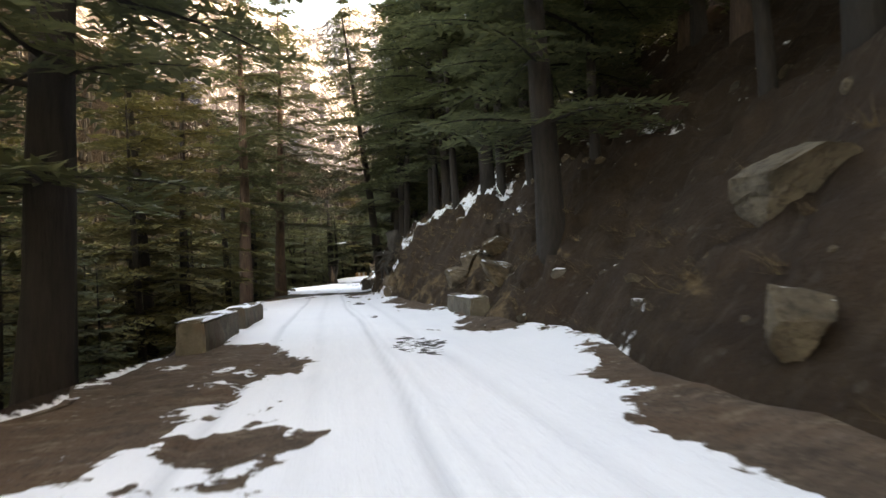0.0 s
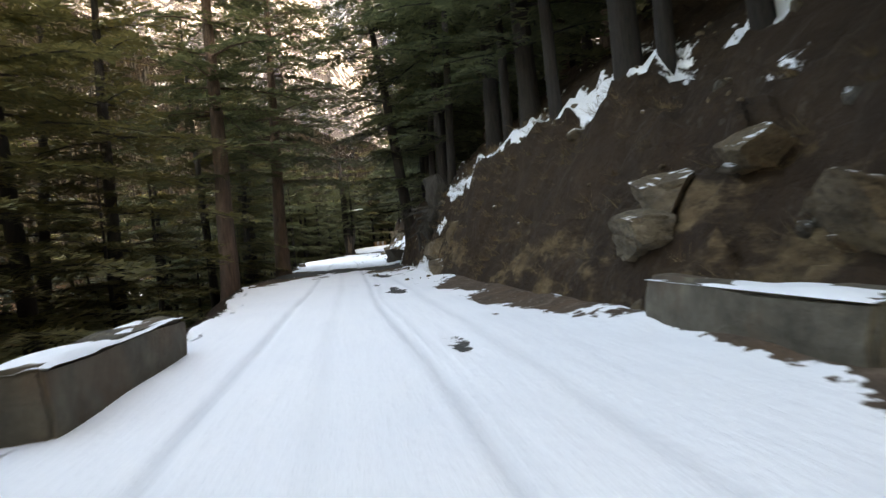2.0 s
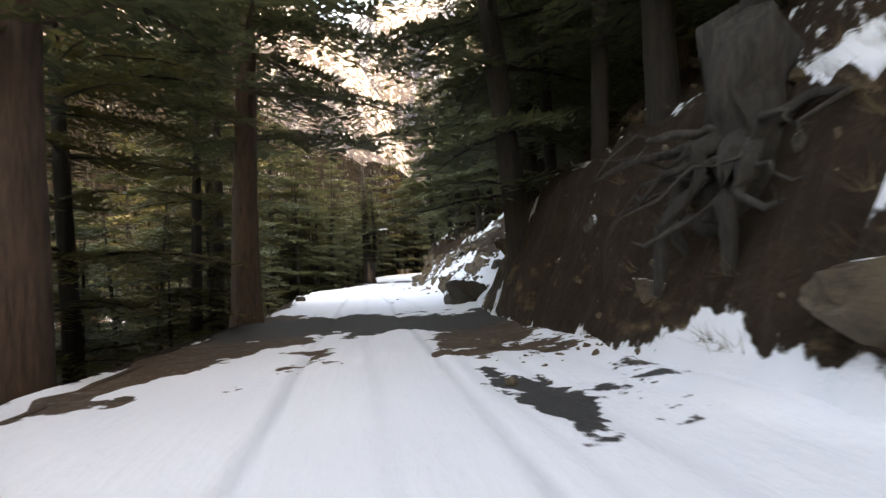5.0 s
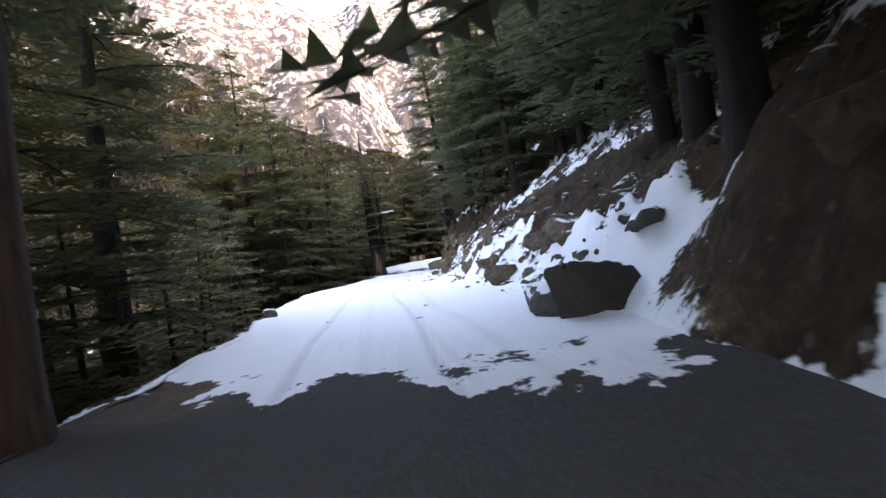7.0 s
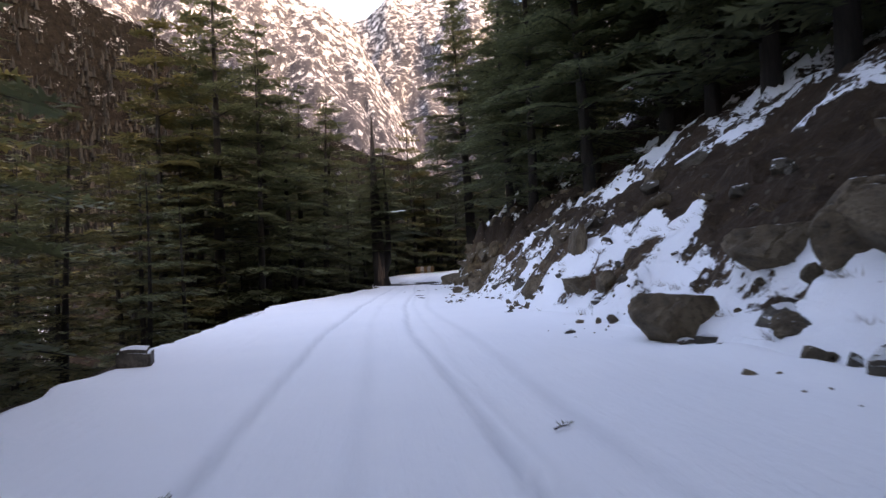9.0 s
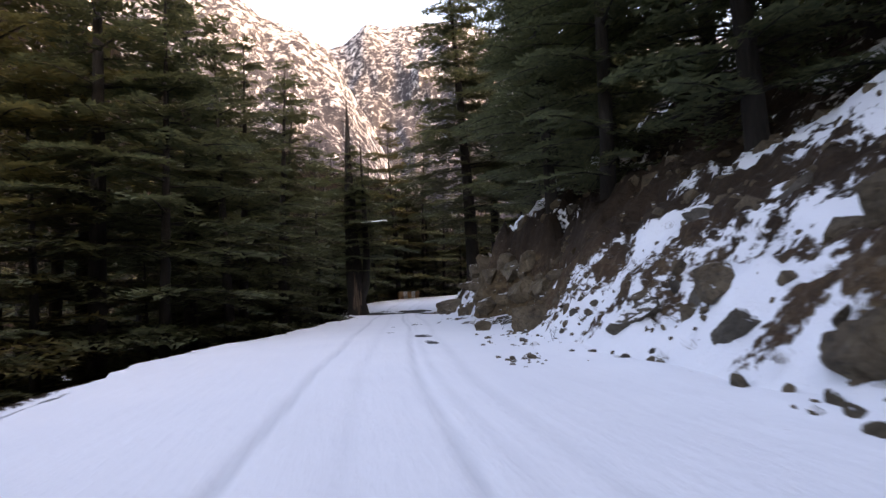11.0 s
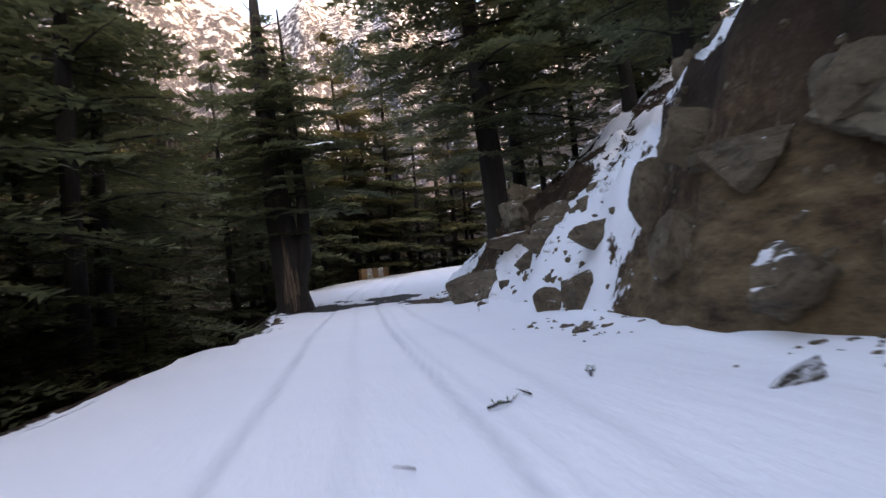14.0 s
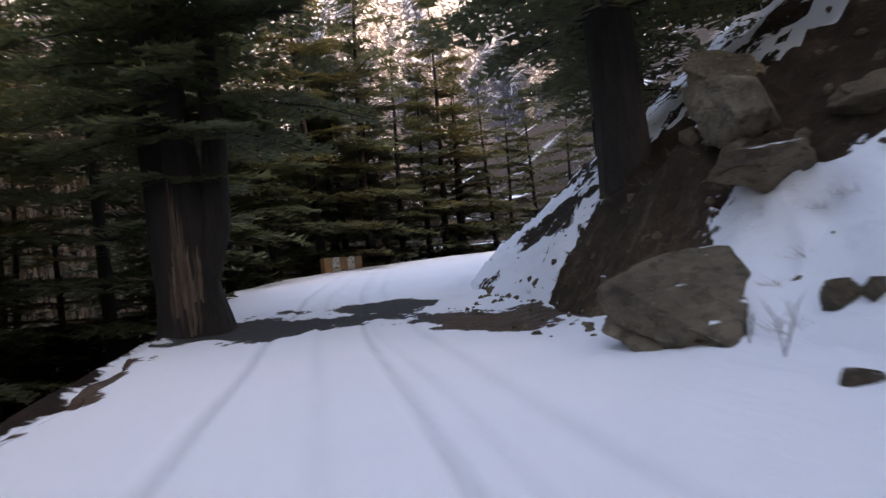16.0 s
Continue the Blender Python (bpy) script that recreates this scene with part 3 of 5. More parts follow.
def ridge_woods(ridge, count):
    """Small far conifers standing all over the wooded ridge, each two stacked six-sided cones."""
    co = np.empty(len(ridge.data.vertices) * 3, np.float32)
    ridge.data.vertices.foreach_get("co", co)
    co = co.reshape(220, 60, 3)
    r = np.random.RandomState(4)
    i, j = r.randint(55, 215, count), np.minimum(r.randint(8, 59, count), r.randint(20, 59, count))
    u, v = r.rand(count, 1), r.rand(count, 1)
    foot = co[i, j] * (1 - u) * (1 - v) + co[i + 1, j] * u * (1 - v) + co[i, j + 1] * (1 - u) * v + co[i + 1, j + 1] * u * v
    tall = r.uniform(4.5, 9.5, count) * r.uniform(0.7, 1.2, count)
    ring = np.radians(np.arange(6) * 60)
    points, faces = [], []
    for low, high, broad in ((0.05, 0.7, 0.17), (0.42, 1.0, 0.11)):
        base = foot[:, None, :] + np.stack([np.cos(ring) * broad, np.sin(ring) * broad, ring * 0 + low], -1)[None] * tall[:, None, None] * r.uniform(0.75, 1.25, (count, 6, 1))
        tip = foot + np.stack([tall * 0, tall * 0, tall * high], -1)
        k = sum(len(p) for p in points)
        n = np.arange(count)[:, None] * 7 + k
        points.append(np.concatenate([base, tip[:, None]], 1).reshape(-1, 3))
        for m in range(6):
            faces.append(np.concatenate([n + m, n + (m + 1) % 6, n + 6], 1))
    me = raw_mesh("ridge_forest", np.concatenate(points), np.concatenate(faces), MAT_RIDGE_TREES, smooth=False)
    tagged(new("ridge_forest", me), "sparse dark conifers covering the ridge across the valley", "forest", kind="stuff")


ridge_woods(bpy.data.objects["ridge_west"], 8000)

# ---- trees ----


def trunk_mesh(name, rng, height, radius, material, sides=12, rings=16, bend=0.25):
    points, radii = [], []
    ph = rng.random() * 6
    for i in range(rings):
        s = i / (rings - 1)
        points.append((bend * math.sin(s * 3 + ph) - bend * math.sin(ph), bend * math.sin(s * 2.3 + ph * 2) - bend * math.sin(ph * 2), -1.2 + (height + 1.2) * s))
        radii.append(radius * ((1 - s) ** 0.85 + 0.02) * (1 + 0.55 * max(0.0, 1 - s * 9) ** 2))
    verts, faces = tube(points, radii, sides)
    verts = [v + Vector((v.x - points[i // sides][0], v.y - points[i // sides][1], 0)) * rng.uniform(-0.09, 0.09) for i, v in enumerate(verts)]
    return raw_mesh(name, [tuple(v) for v in verts], faces, material), points


def conifer_parts(seed, height, radius, bare, spread, branches, tuft, gap, bark, needles, droop=0.10):
    """Meshes of one cedar: trunk, limbs and the sprays of needles."""
    rng = random.Random(seed)
    trunk, line = trunk_mesh("trunk", rng, height, radius, bark)
    lv, lf, cv, cf = [], [], [], []
    per = 5
    tiers = max(1, branches // per)
    lean = lambda h: Vector(line[min(len(line) - 1, max(0, int((h + 1.2) / (height + 1.2) * (len(line) - 1))))])
    for b in range(branches):
        level = b // per
        s = (level + 0.5 + rng.uniform(-0.17, 0.17)) / tiers
        s = min(0.985, max(0.0, s ** 0.92))
        h = height * (bare + (0.99 - bare) * s)
        length = spread * ((1 - s) ** 0.75) * rng.choice((0.35, 0.75, 0.9, 1.0, 1.05, 1.15)) * rng.uniform(0.9, 1.1) * (0.42 + 0.58 * min(1, s * 5)) + 0.25
        angle = b * 2.39996 + rng.uniform(-0.5, 0.5)
        out = Vector((math.cos(angle), math.sin(angle), 0))
        side = Vector((-out.y, out.x, 0))
        base = lean(h)
        base = Vector((base.x, base.y, h))
        rise = rng.uniform(0.04, 0.17) + 0.22 * s * s
        sweep = rng.uniform(-0.12, 0.12)
        spine = lambda q: base + out * q + side * (sweep * q * q / max(length, 0.5)) + Vector((0, 0, rise * q - droop * q * q * (3.0 / (length + 1.6))))
        pts = [spine(length * k / 3) for k in range(4)]
        v, f = tube(pts, [0.012 * length + 0.012, 0.009 * length + 0.009, 0.005 * length + 0.006, 0.004], 3)
        lf += [tuple(i + len(lv) for i in q) for q in f]
        lv += v
        q = length * rng.uniform(0.08, 0.18)
        while q < length:
            for turn in (-1, 1):
                twig = (0.22 + 0.42 * (length - q) + 0.08 * length) * rng.uniform(0.6, 1.15)
                way = (out * rng.uniform(0.5, 1.0) + side * turn + Vector((0, 0, rng.uniform(-0.16, 0.05)))).normalized()
                root = spine(q)
                flat = way.cross(Vector((rng.uniform(-0.3, 0.3), rng.uniform(-0.3, 0.3), 1))).normalized()
                step = 0.05
                while step < twig:
                    at = root + way * step + Vector((0, 0, -0.13 * step * step + rng.uniform(-0.03, 0.03)))
                    for wing in (-1, 1):
                        d = (way * rng.uniform(0.35, 0.9) + flat * wing * rng.uniform(0.5, 1.0) + Vector((0, 0, rng.uniform(-0.22, 0.30)))).normalized()
                        size = tuft * rng.uniform(0.6, 1.2) * (1.1 - 0.45 * step / twig)
                        k = len(cv)
                        w = way * (tuft * rng.uniform(0.19, 0.30))
                        cv += [at - w, at + w, at + d * size]
                        cf.append((k, k + 1, k + 2))
                    step += gap * rng.uniform(0.7, 1.3)
            q += gap * rng.uniform(1.5, 2.4)
    limbs = raw_mesh("branchwork", [tuple(v) for v in lv], lf, bark)
    crown = raw_mesh("crown", [tuple(v) for v in cv], cf, needles, smooth=False)
    return trunk, limbs, crown


def conifer(meshes, label, group):
    tree = tagged(new("cedar_tree"), label, "tree", group)
    for name, me in zip(("trunk", "branchwork", "crown"), meshes):
        tagged(part(name, me, tree), kind="" if name == "trunk" else "stuff")
    return tree


SLOPE_LABEL = "tall dark green cedar on the snowy bank above the road"
VALLEY_LABEL = "dark green cedar growing below the road's edge"
kinds = {}
# name: seed, height, radius, bare part, spread, branches, tuft, gap
SPEC = {
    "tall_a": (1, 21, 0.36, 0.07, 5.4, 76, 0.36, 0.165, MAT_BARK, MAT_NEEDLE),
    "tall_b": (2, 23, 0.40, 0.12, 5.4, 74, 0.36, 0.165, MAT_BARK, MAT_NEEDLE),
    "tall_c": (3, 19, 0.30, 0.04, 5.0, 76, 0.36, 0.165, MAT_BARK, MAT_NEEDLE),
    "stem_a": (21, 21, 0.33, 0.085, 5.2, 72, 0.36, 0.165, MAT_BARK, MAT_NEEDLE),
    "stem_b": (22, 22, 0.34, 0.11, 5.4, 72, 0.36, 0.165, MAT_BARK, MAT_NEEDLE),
    "red_a": (4, 22, 0.40, 0.19, 5.0, 72, 0.36, 0.168, MAT_BARK_RED, MAT_NEEDLE),
    "broad_a": (16, 24, 0.40, 0.20, 6.6, 84, 0.36, 0.168, MAT_BARK_RED, MAT_NEEDLE),
    "warm_a": (23, 19, 0.30, 0.06, 5.0, 72, 0.36, 0.165, MAT_BARK, MAT_NEEDLE_SUNLIT),
    "spire_a": (5, 14, 0.20, 0.05, 3.6, 66, 0.33, 0.155, MAT_BARK, MAT_NEEDLE),
    "spire_b": (6, 15, 0.22, 0.06, 3.9, 64, 0.35, 0.155, MAT_BARK, MAT_NEEDLE_SUNLIT),
    "sunlit_a": (7, 16, 0.22, 0.05, 4.0, 54, 0.52, 0.27, MAT_BARK, MAT_NEEDLE_SUNLIT),
    "mid_a": (8, 18, 0.28, 0.05, 4.9, 64, 0.60, 0.265, MAT_BARK, MAT_NEEDLE),
    "mid_b": (9, 16, 0.24, 0.04, 4.6, 62, 0.60, 0.265, MAT_BARK, MAT_NEEDLE),
    "pole_a": (14, 18, 0.17, 0.17, 3.6, 42, 0.50, 0.30, MAT_BARK, MAT_NEEDLE),
    "pole_b": (15, 19, 0.20, 0.14, 3.8, 44, 0.50, 0.30, MAT_BARK, MAT_NEEDLE),
    "far_a": (10, 17, 0.25, 0.06, 4.0, 40, 1.0, 0.56, MAT_BARK, MAT_NEEDLE),
    "far_b": (11, 15, 0.25, 0.06, 3.8, 38, 1.0, 0.56, MAT_BARK, MAT_NEEDLE_SUNLIT),
}
meshes = {key: conifer_parts(*spec) for key, spec in SPEC.items()}
heights = {key: spec[1] for key, spec in SPEC.items()}


def plant(kind, x, y, height, label, group, turn=0.0, sink=0.0, lean_x=0.0, lean_y=0.0, thick=1.0):
    """A cedar of that height whose foot stands on the land."""
    k = height / heights[kind]
    m = pose(x, y, float(terrain(x, y)) - sink, lean_y, lean_x, turn) @ Matrix.Diagonal((k * thick, k * thick, k, 1))
    if kind in kinds:
        ob = copy_thing(kinds[kind], m)
        ob.matrix_basis = m
        return tagged(ob, label, group=group)
    ob = conifer(meshes[kind], label, group)
    ob.matrix_basis = m
    kinds[kind] = ob
    return ob


ROAD_TREES, BANK_TREES, VALLEY_TREES = "cedars along the road", "cedars on the bank", "cedars below the road"
# single trees that stand at the road
plant("tall_b", -4.1, 9.8, 22, "thick dark cedar trunk at the road's edge", ROAD_TREES, 20)
plant("red_a", -5.1, 39.6, 23, "tall cedar with grey-brown trunk beside the road", ROAD_TREES, 70)
plant("broad_a", -3.7, 48.9, 24, "straight reddish-brown cedar at the road's edge", ROAD_TREES, 200, 0, 0, 0, 1.05)
plant("tall_c", 3.75, 45.4, 21, "leaning dark cedar rooted in the bank", BANK_TREES, 10, 0.2, -5)
rooted = plant("tall_b", 9.9, 114.3, 27, "thick cedar rooted among rocks on the bank", BANK_TREES, 40, 0.7, -3, 0, 1.05)
for piece in rooted.children:
    if piece.name.startswith("trunk"):
        piece.matrix_basis = Matrix.Diagonal((1.15, 1.15, 1, 1))
tagged(part("crown", meshes["tall_a"][2], rooted), kind="stuff").matrix_basis = pose(0, 0, 2.2, 0, 0, 75)
plant("tall_a", 13.0, 119.5, 24, SLOPE_LABEL, BANK_TREES, 75, 0.3)
plant("tall_a", -3.8, 105.2, 18.6, "tall layered cedar standing free above the valley", ROAD_TREES, 130)
plant("tall_a", -8.9, 91, 23.5, "pointed cedar rising above the others", VALLEY_TREES, 60)
plant("tall_c", -11.3, 93, 21, VALLEY_LABEL, VALLEY_TREES, 160)
for x, y, h, k in ((-6.6, 54.5, 17, "warm_a"), (-6.9, 45.5, 17, "warm_a"), (-7, 32, 17, "warm_a"), (1.0, 136.5, 20, "mid_a"), (3.6, 141.5, 21, "mid_b"), (6.6, 146, 22, "mid_a"), (-0.8, 131, 19, "mid_b"), (10.5, 149, 23, "mid_a"), (19, 153.5, 24, "mid_a"), (2.2, 148, 22, "sunlit_a"), (6, 153, 25, "mid_b"), (-2.5, 127, 18, "mid_a"), (8.5, 159, 27, "mid_a"), (3.5, 157, 26, "mid_b"), (0.2, 143, 21, "sunlit_a"), (-1.5, 150, 22, "mid_b"), (29, 158, 25, "mid_a"), (34, 161, 26, "mid_a"), (7.5, 167, 29, "sunlit_a"), (8.6, 147.6, 22, "tall_c"), (-7.0, 59.5, 20, "tall_b"), (-8.0, 63, 19, "tall_a"),
                   (8.2, 150.6, 25, "mid_a"), (20.5, 157.2, 27, "mid_b"), (12.8, 148.4, 21, "tall_c"), (15.6, 150.4, 21, "mid_b"), (22.5, 153.4, 22, "tall_c"), (13.5, 157, 23, "mid_a"), (17.5, 160, 24, "mid_b"), (26, 158.5, 22, "mid_a"), (2.0, 153, 26, "mid_a"), (-2.8, 140, 20, "mid_a"), (0.4, 158.6, 28, "mid_b"), (-4.6, 146, 23, "mid_a"), (6.4, 143.5, 17, "spire_b"), (10.2, 146.6, 18, "spire_a"), (17.2, 152.2, 19, "spire_b")):
    if y > 128:
        h = min(h, (17 if x < 5 else 15) + (x * 37 % 5) * 1.0 - float(terrain(x, y)))
        h *= 1.45 if k in ("spire_a", "spire_b") else 1
    plant(k, x, y, h, "dark green cedar close to the road's edge", ROAD_TREES, x * 40 + y * 17, 0.3)
for x, y, h, k in ((8.4, 8, 20, "stem_a"), (5.3, 13.8, 22, "stem_b"), (7.2, 19, 20, "stem_a"), (6.6, 24, 21, "stem_b"), (5.9, 29, 20, "stem_a"), (6.0, 34, 21, "stem_b"), (5.0, 40, 20, "stem_a"), (5.6, 50.5, 20, "tall_a"), (11.5, 57, 19, "tall_c"), (12, 64, 20, "tall_a"), (12, 71, 20, "tall_c"), (12.2, 78, 19, "tall_a"), (11.6, 84.5, 20, "tall_c"), (11.0, 91, 20, "tall_a"), (10.6, 97, 20, "tall_c"), (11.6, 103, 20, "tall_a"), (18.5, 129, 16, "spire_b"), (34, 134, 15, "mid_a"), (7.2, 54.5, 20, "tall_b"), (8.6, 58.5, 19, "tall_c"), (11.6, 60.5, 19, "mid_b"), (11.4, 67.5, 20, "mid_a"), (12.2, 74.5, 20, "mid_b"), (9.6, 80, 18, "tall_c"), (8.7, 86.4, 18, "tall_c"), (9.0, 92.6, 18, "tall_c"), (13.6, 58, 21, "mid_a"), (14, 62, 22, "mid_b"), (14.2, 66, 21, "mid_a"), (14.2, 69.5, 22, "mid_b"), (14.4, 73, 21, "mid_a"), (14.4, 77, 22, "mid_b"), (17, 61, 22, "mid_a"), (17, 71, 22, "mid_b")):
    plant(k, x, y, h, SLOPE_LABEL, BANK_TREES, x * 70 + y * 31, 0.3)
for k, (y, d) in enumerate(((10.5, 4.6), (16.6, 4.2), (20.6, 3.8), (22.8, 3.4), (26.4, 2.5), (30.2, 2.6), (37.4, 2.0), (42.3, 1.8), (47.2, 2.2))):
    plant("pole_a" if k % 2 else "pole_b", float(right_toe(y)) + d, y, 17 + k % 4, "slim dark cedar at the top of the bank", BANK_TREES, k * 50, 0.3, (k * 7) % 5 - 2)
# the bank; the y -26 to 0 row is unseen, added to block light at the start
rng = random.Random(77)
taken = [(3.7, 45.4), (3.9, 36.2), (9.1, 113.2), (10.3, 115.4), (8, 110), (9, 108)] + [(o.location.x, o.location.y) for o in scene.objects if o.name.startswith("cedar_tree") and not o.parent]
for y0, y1, d0, d1, count, kindset in ((-26, 0, 3.5, 12, 12, ("mid_a", "mid_b", "stem_a")), (-6, 48, 5.5, 13, 18, ("stem_a", "stem_b", "stem_a", "red_a")), (50, 84, 9, 15, 6, ("tall_a", "tall_b", "tall_c")), (74, 92, 9, 13, 1, ("tall_a", "tall_c", "tall_b")), (92, 130, 8, 13, 2, ("tall_a", "tall_b", "tall_c")), (-6, 140, 14, 28, 16, ("mid_a", "mid_b")), (-4, 60, 11, 22, 14, ("mid_a", "mid_b")), (122, 138, 4.5, 20, 4, ("mid_a", "mid_b"))):
    for _ in range(count):
        for attempt in range(40):
            y = rng.uniform(y0, y1)
            x = float(right_toe(y)) + rng.uniform(d0, d1)
            if all((x - a) ** 2 + (y - b) ** 2 > 2.3 ** 2 for a, b in taken):
                break
        taken.append((x, y))
        plant(rng.choice(kindset), x, y, rng.uniform(17, 24), SLOPE_LABEL, BANK_TREES, rng.uniform(0, 360), 0.2, rng.uniform(-3, 3), rng.uniform(-2, 2))
# below the road, tops stay low where the valley opens
taken = [(-4.1, 9.8), (-4.9, 39.6), (-3.7, 48.9), (0.5, 119.6), (-3.8, 105.2)] + taken


SHRUBBY = ("spire_a", "spire_b", "spire_a")   # young trees filling the slope under the tall ones


def top_height(y, e):
    return np.interp(y, [-10, 44, 52, 60, 72, 84, 90, 98, 112, 130, 190], [15.5, 12.5, 8.5, 5.5, 6, 8, 13, 16, 15, 14, 12])


# the y -26 to 0 row stands out of view, added only to dim the start
for y0, y1, e0, e1, count, kindset in ((-4, 50, 2.8, 9, 9, ("warm_a", "tall_c", "spire_b", "warm_a")), (52, 92, 2.9, 10, 24, ("spire_a", "spire_b")), (88, 124, 3.2, 10, 11, ("spire_a", "tall_c", "spire_a")), (-4, 130, 9, 24, 46, ("mid_a", "sunlit_a", "sunlit_a")), (2, 62, 2.6, 11, 26, SHRUBBY), (92, 116, 4, 10, 4, SHRUBBY), (-26, 0, 3, 12, 8, ("mid_a", "sunlit_a")), (124, 142, 3.0, 22, 12, ("mid_a", "sunlit_a", "mid_b", "spire_b"))):
    for _ in range(count):
        for attempt in range(40):
            y = rng.uniform(y0, y1)
            e = rng.uniform(e0, e1)
            x = float(left_edge(y)) - e
            if all((x - a) ** 2 + (y - b) ** 2 > 2.2 ** 2 for a, b in taken):
                break
        taken.append((x, y))
        foot = float(terrain(x, y))
        height = max(7.0, float(top_height(y, e)) * rng.uniform(0.65, 1.3) - foot) if kindset != SHRUBBY else rng.uniform(1.5, 5.5) - foot
        height = min(height, 30)
        plant(rng.choice(kindset), x, y, height, VALLEY_LABEL, VALLEY_TREES, rng.uniform(0, 360), 0.3, rng.uniform(-2, 2), rng.uniform(-2, 2))


def far_forest(count):
    """The farther woods as one spread: every tree with its trunk and crown."""
    r = random.Random(41)
    shapes = {}
    for key in ("far_a", "far_b"):
        trunk, limbs, crown = meshes[key]
        shapes[key] = []
        for me in (trunk, crown):
            co = np.empty(len(me.vertices) * 3, np.float32)
            me.vertices.foreach_get("co", co)
            ix = np.empty(len(me.loops), np.int32)
            me.loops.foreach_get("vertex_index", ix)
            shapes[key].append((co.reshape(-1, 3), ix.reshape(-1, me.polygons[0].loop_total)))
    sums = [0, 0]
    out = [([], []), ([], [])]
    for _ in range(count):
        y = r.uniform(-10, 330)
        e = r.uniform(23, 85) if y < 150 else r.uniform(-70, 85)
        x = float(left_edge(min(y, 130))) - e
        y = max(y, 172) if e < 23 else y
        k = r.uniform(0.75, 1.25)
        turn = np.array(pose(0, 0, 0, 0, 0, r.uniform(0, 360)).to_3x3())
        for i, (co, ix) in enumerate(shapes[r.choice(("far_a", "far_b"))]):
            out[i][0].append((co * k) @ turn.T + np.array([x, y, float(terrain(x, y)) - 0.3]))
            out[i][1].append(ix + sums[i])
            sums[i] += len(co)
    woods = tagged(new("far_forest", raw_mesh("far_forest", np.concatenate(out[1][0]), np.concatenate(out[1][1]), MAT_NEEDLE_SUNLIT, smooth=False)), "dense distant cedar forest on the valley side", "forest", kind="stuff")
    part("trunks", raw_mesh("trunks", np.concatenate(out[0][0]), np.concatenate(out[0][1]), MAT_BARK), woods)


far_forest(170)


def old_cedar(x, y):
    """The old cedar with a torn, twin-stemmed trunk."""
    tree = tagged(new("cedar_tree"), "old thick cedar with a torn split trunk beside the road", "tree", ROAD_TREES)
    tree.matrix_basis = pose(x, y, float(terrain(x, y)) - 0.1, 0, -2.5, 0)
    bough = [(0.2, -0.2, 7.0), (1.0, -0.8, 7.4), (2.2, -1.3, 7.5), (3.4, -1.6, 7.3)]
    v, f = tube(bough, [0.12, 0.10, 0.07, 0.02], 6)
    part("bough", raw_mesh("bough", [tuple(p) for p in v], f, MAT_BARK), tree)
    bm = bmesh.new()
    bmesh.ops.create_icosphere(bm, subdivisions=4, radius=1)
    for p in bm.verts:
        wide = 1 + 0.45 * noise.noise(Vector((p.co.x * 2.2, p.co.y * 2.2, 4)))
        p.co = Vector((1.7 + p.co.x * 1.3 * wide, -1.1 + p.co.y * 0.5 * wide - p.co.x * 0.5, 7.66 + p.co.z * (0.10 if p.co.z > 0 else 0.03) + 0.12 * noise.noise(p.co * 1.7)))
    part("snow_cushion", from_bm("snow_cushion", bm, MAT_SNOW, True), tree, "white snow lying on a bough")
    r = random.Random(6)
    points, tris = [], []
    for _ in range(900):
        a, q = r.uniform(0, 6.283), math.sqrt(r.random())
        x0, y0 = math.cos(a) * q * 1.75, math.sin(a) * q * 0.85
        at = Vector((1.7 + x0, -1.1 + y0 - x0 * 0.38, 7.52 + r.uniform(-0.12, 0.07)))
        d = Vector((r.gauss(0.4, 1), r.gauss(-0.3, 1), r.gauss(0, 0.2))).normalized() * r.uniform(0.2, 0.38)
        w = Vector((-d.y, d.x, 0)) * 0.28
        k = len(points)
        points += [tuple(at - w), tuple(at + w), tuple(at + d)]
        tris.append((k, k + 1, k + 2))
    tagged(part("spray", raw_mesh("spray", points, tris, MAT_NEEDLE, smooth=False), tree), kind="stuff")
    r = random.Random(5)
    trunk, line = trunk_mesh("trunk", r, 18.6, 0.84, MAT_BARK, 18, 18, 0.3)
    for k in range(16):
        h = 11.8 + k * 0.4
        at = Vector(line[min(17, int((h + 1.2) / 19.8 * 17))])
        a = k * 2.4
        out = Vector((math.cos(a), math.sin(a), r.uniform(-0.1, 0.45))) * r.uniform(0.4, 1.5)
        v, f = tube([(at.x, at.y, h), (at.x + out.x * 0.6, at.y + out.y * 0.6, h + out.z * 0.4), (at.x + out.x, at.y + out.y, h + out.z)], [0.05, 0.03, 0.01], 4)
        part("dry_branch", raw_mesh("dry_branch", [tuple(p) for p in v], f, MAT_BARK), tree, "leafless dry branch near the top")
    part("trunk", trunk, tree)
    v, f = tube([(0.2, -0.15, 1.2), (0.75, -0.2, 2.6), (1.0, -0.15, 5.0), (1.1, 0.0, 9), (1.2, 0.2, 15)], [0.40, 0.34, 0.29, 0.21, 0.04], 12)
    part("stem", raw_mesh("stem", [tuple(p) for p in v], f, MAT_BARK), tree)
    for k in range(11):
        x0 = -0.42 + 0.065 * k + r.uniform(-0.02, 0.02)
        z0, z1 = r.uniform(0.1, 0.9), r.uniform(2.2, 4.4) - 0.09 * abs(k - 4) ** 1.5
        pts, radii = [], []
        for q in range(7):
            h = z0 + (z1 - z0) * q / 6
            wide = 0.86 * (1 - (h + 1.2) / 19.8) ** 0.85 * (1 + 0.55 * max(0.0, 1 - (h + 1.2) / 19.8 * 9) ** 2)
            px = x0 + r.uniform(-0.025, 0.025)
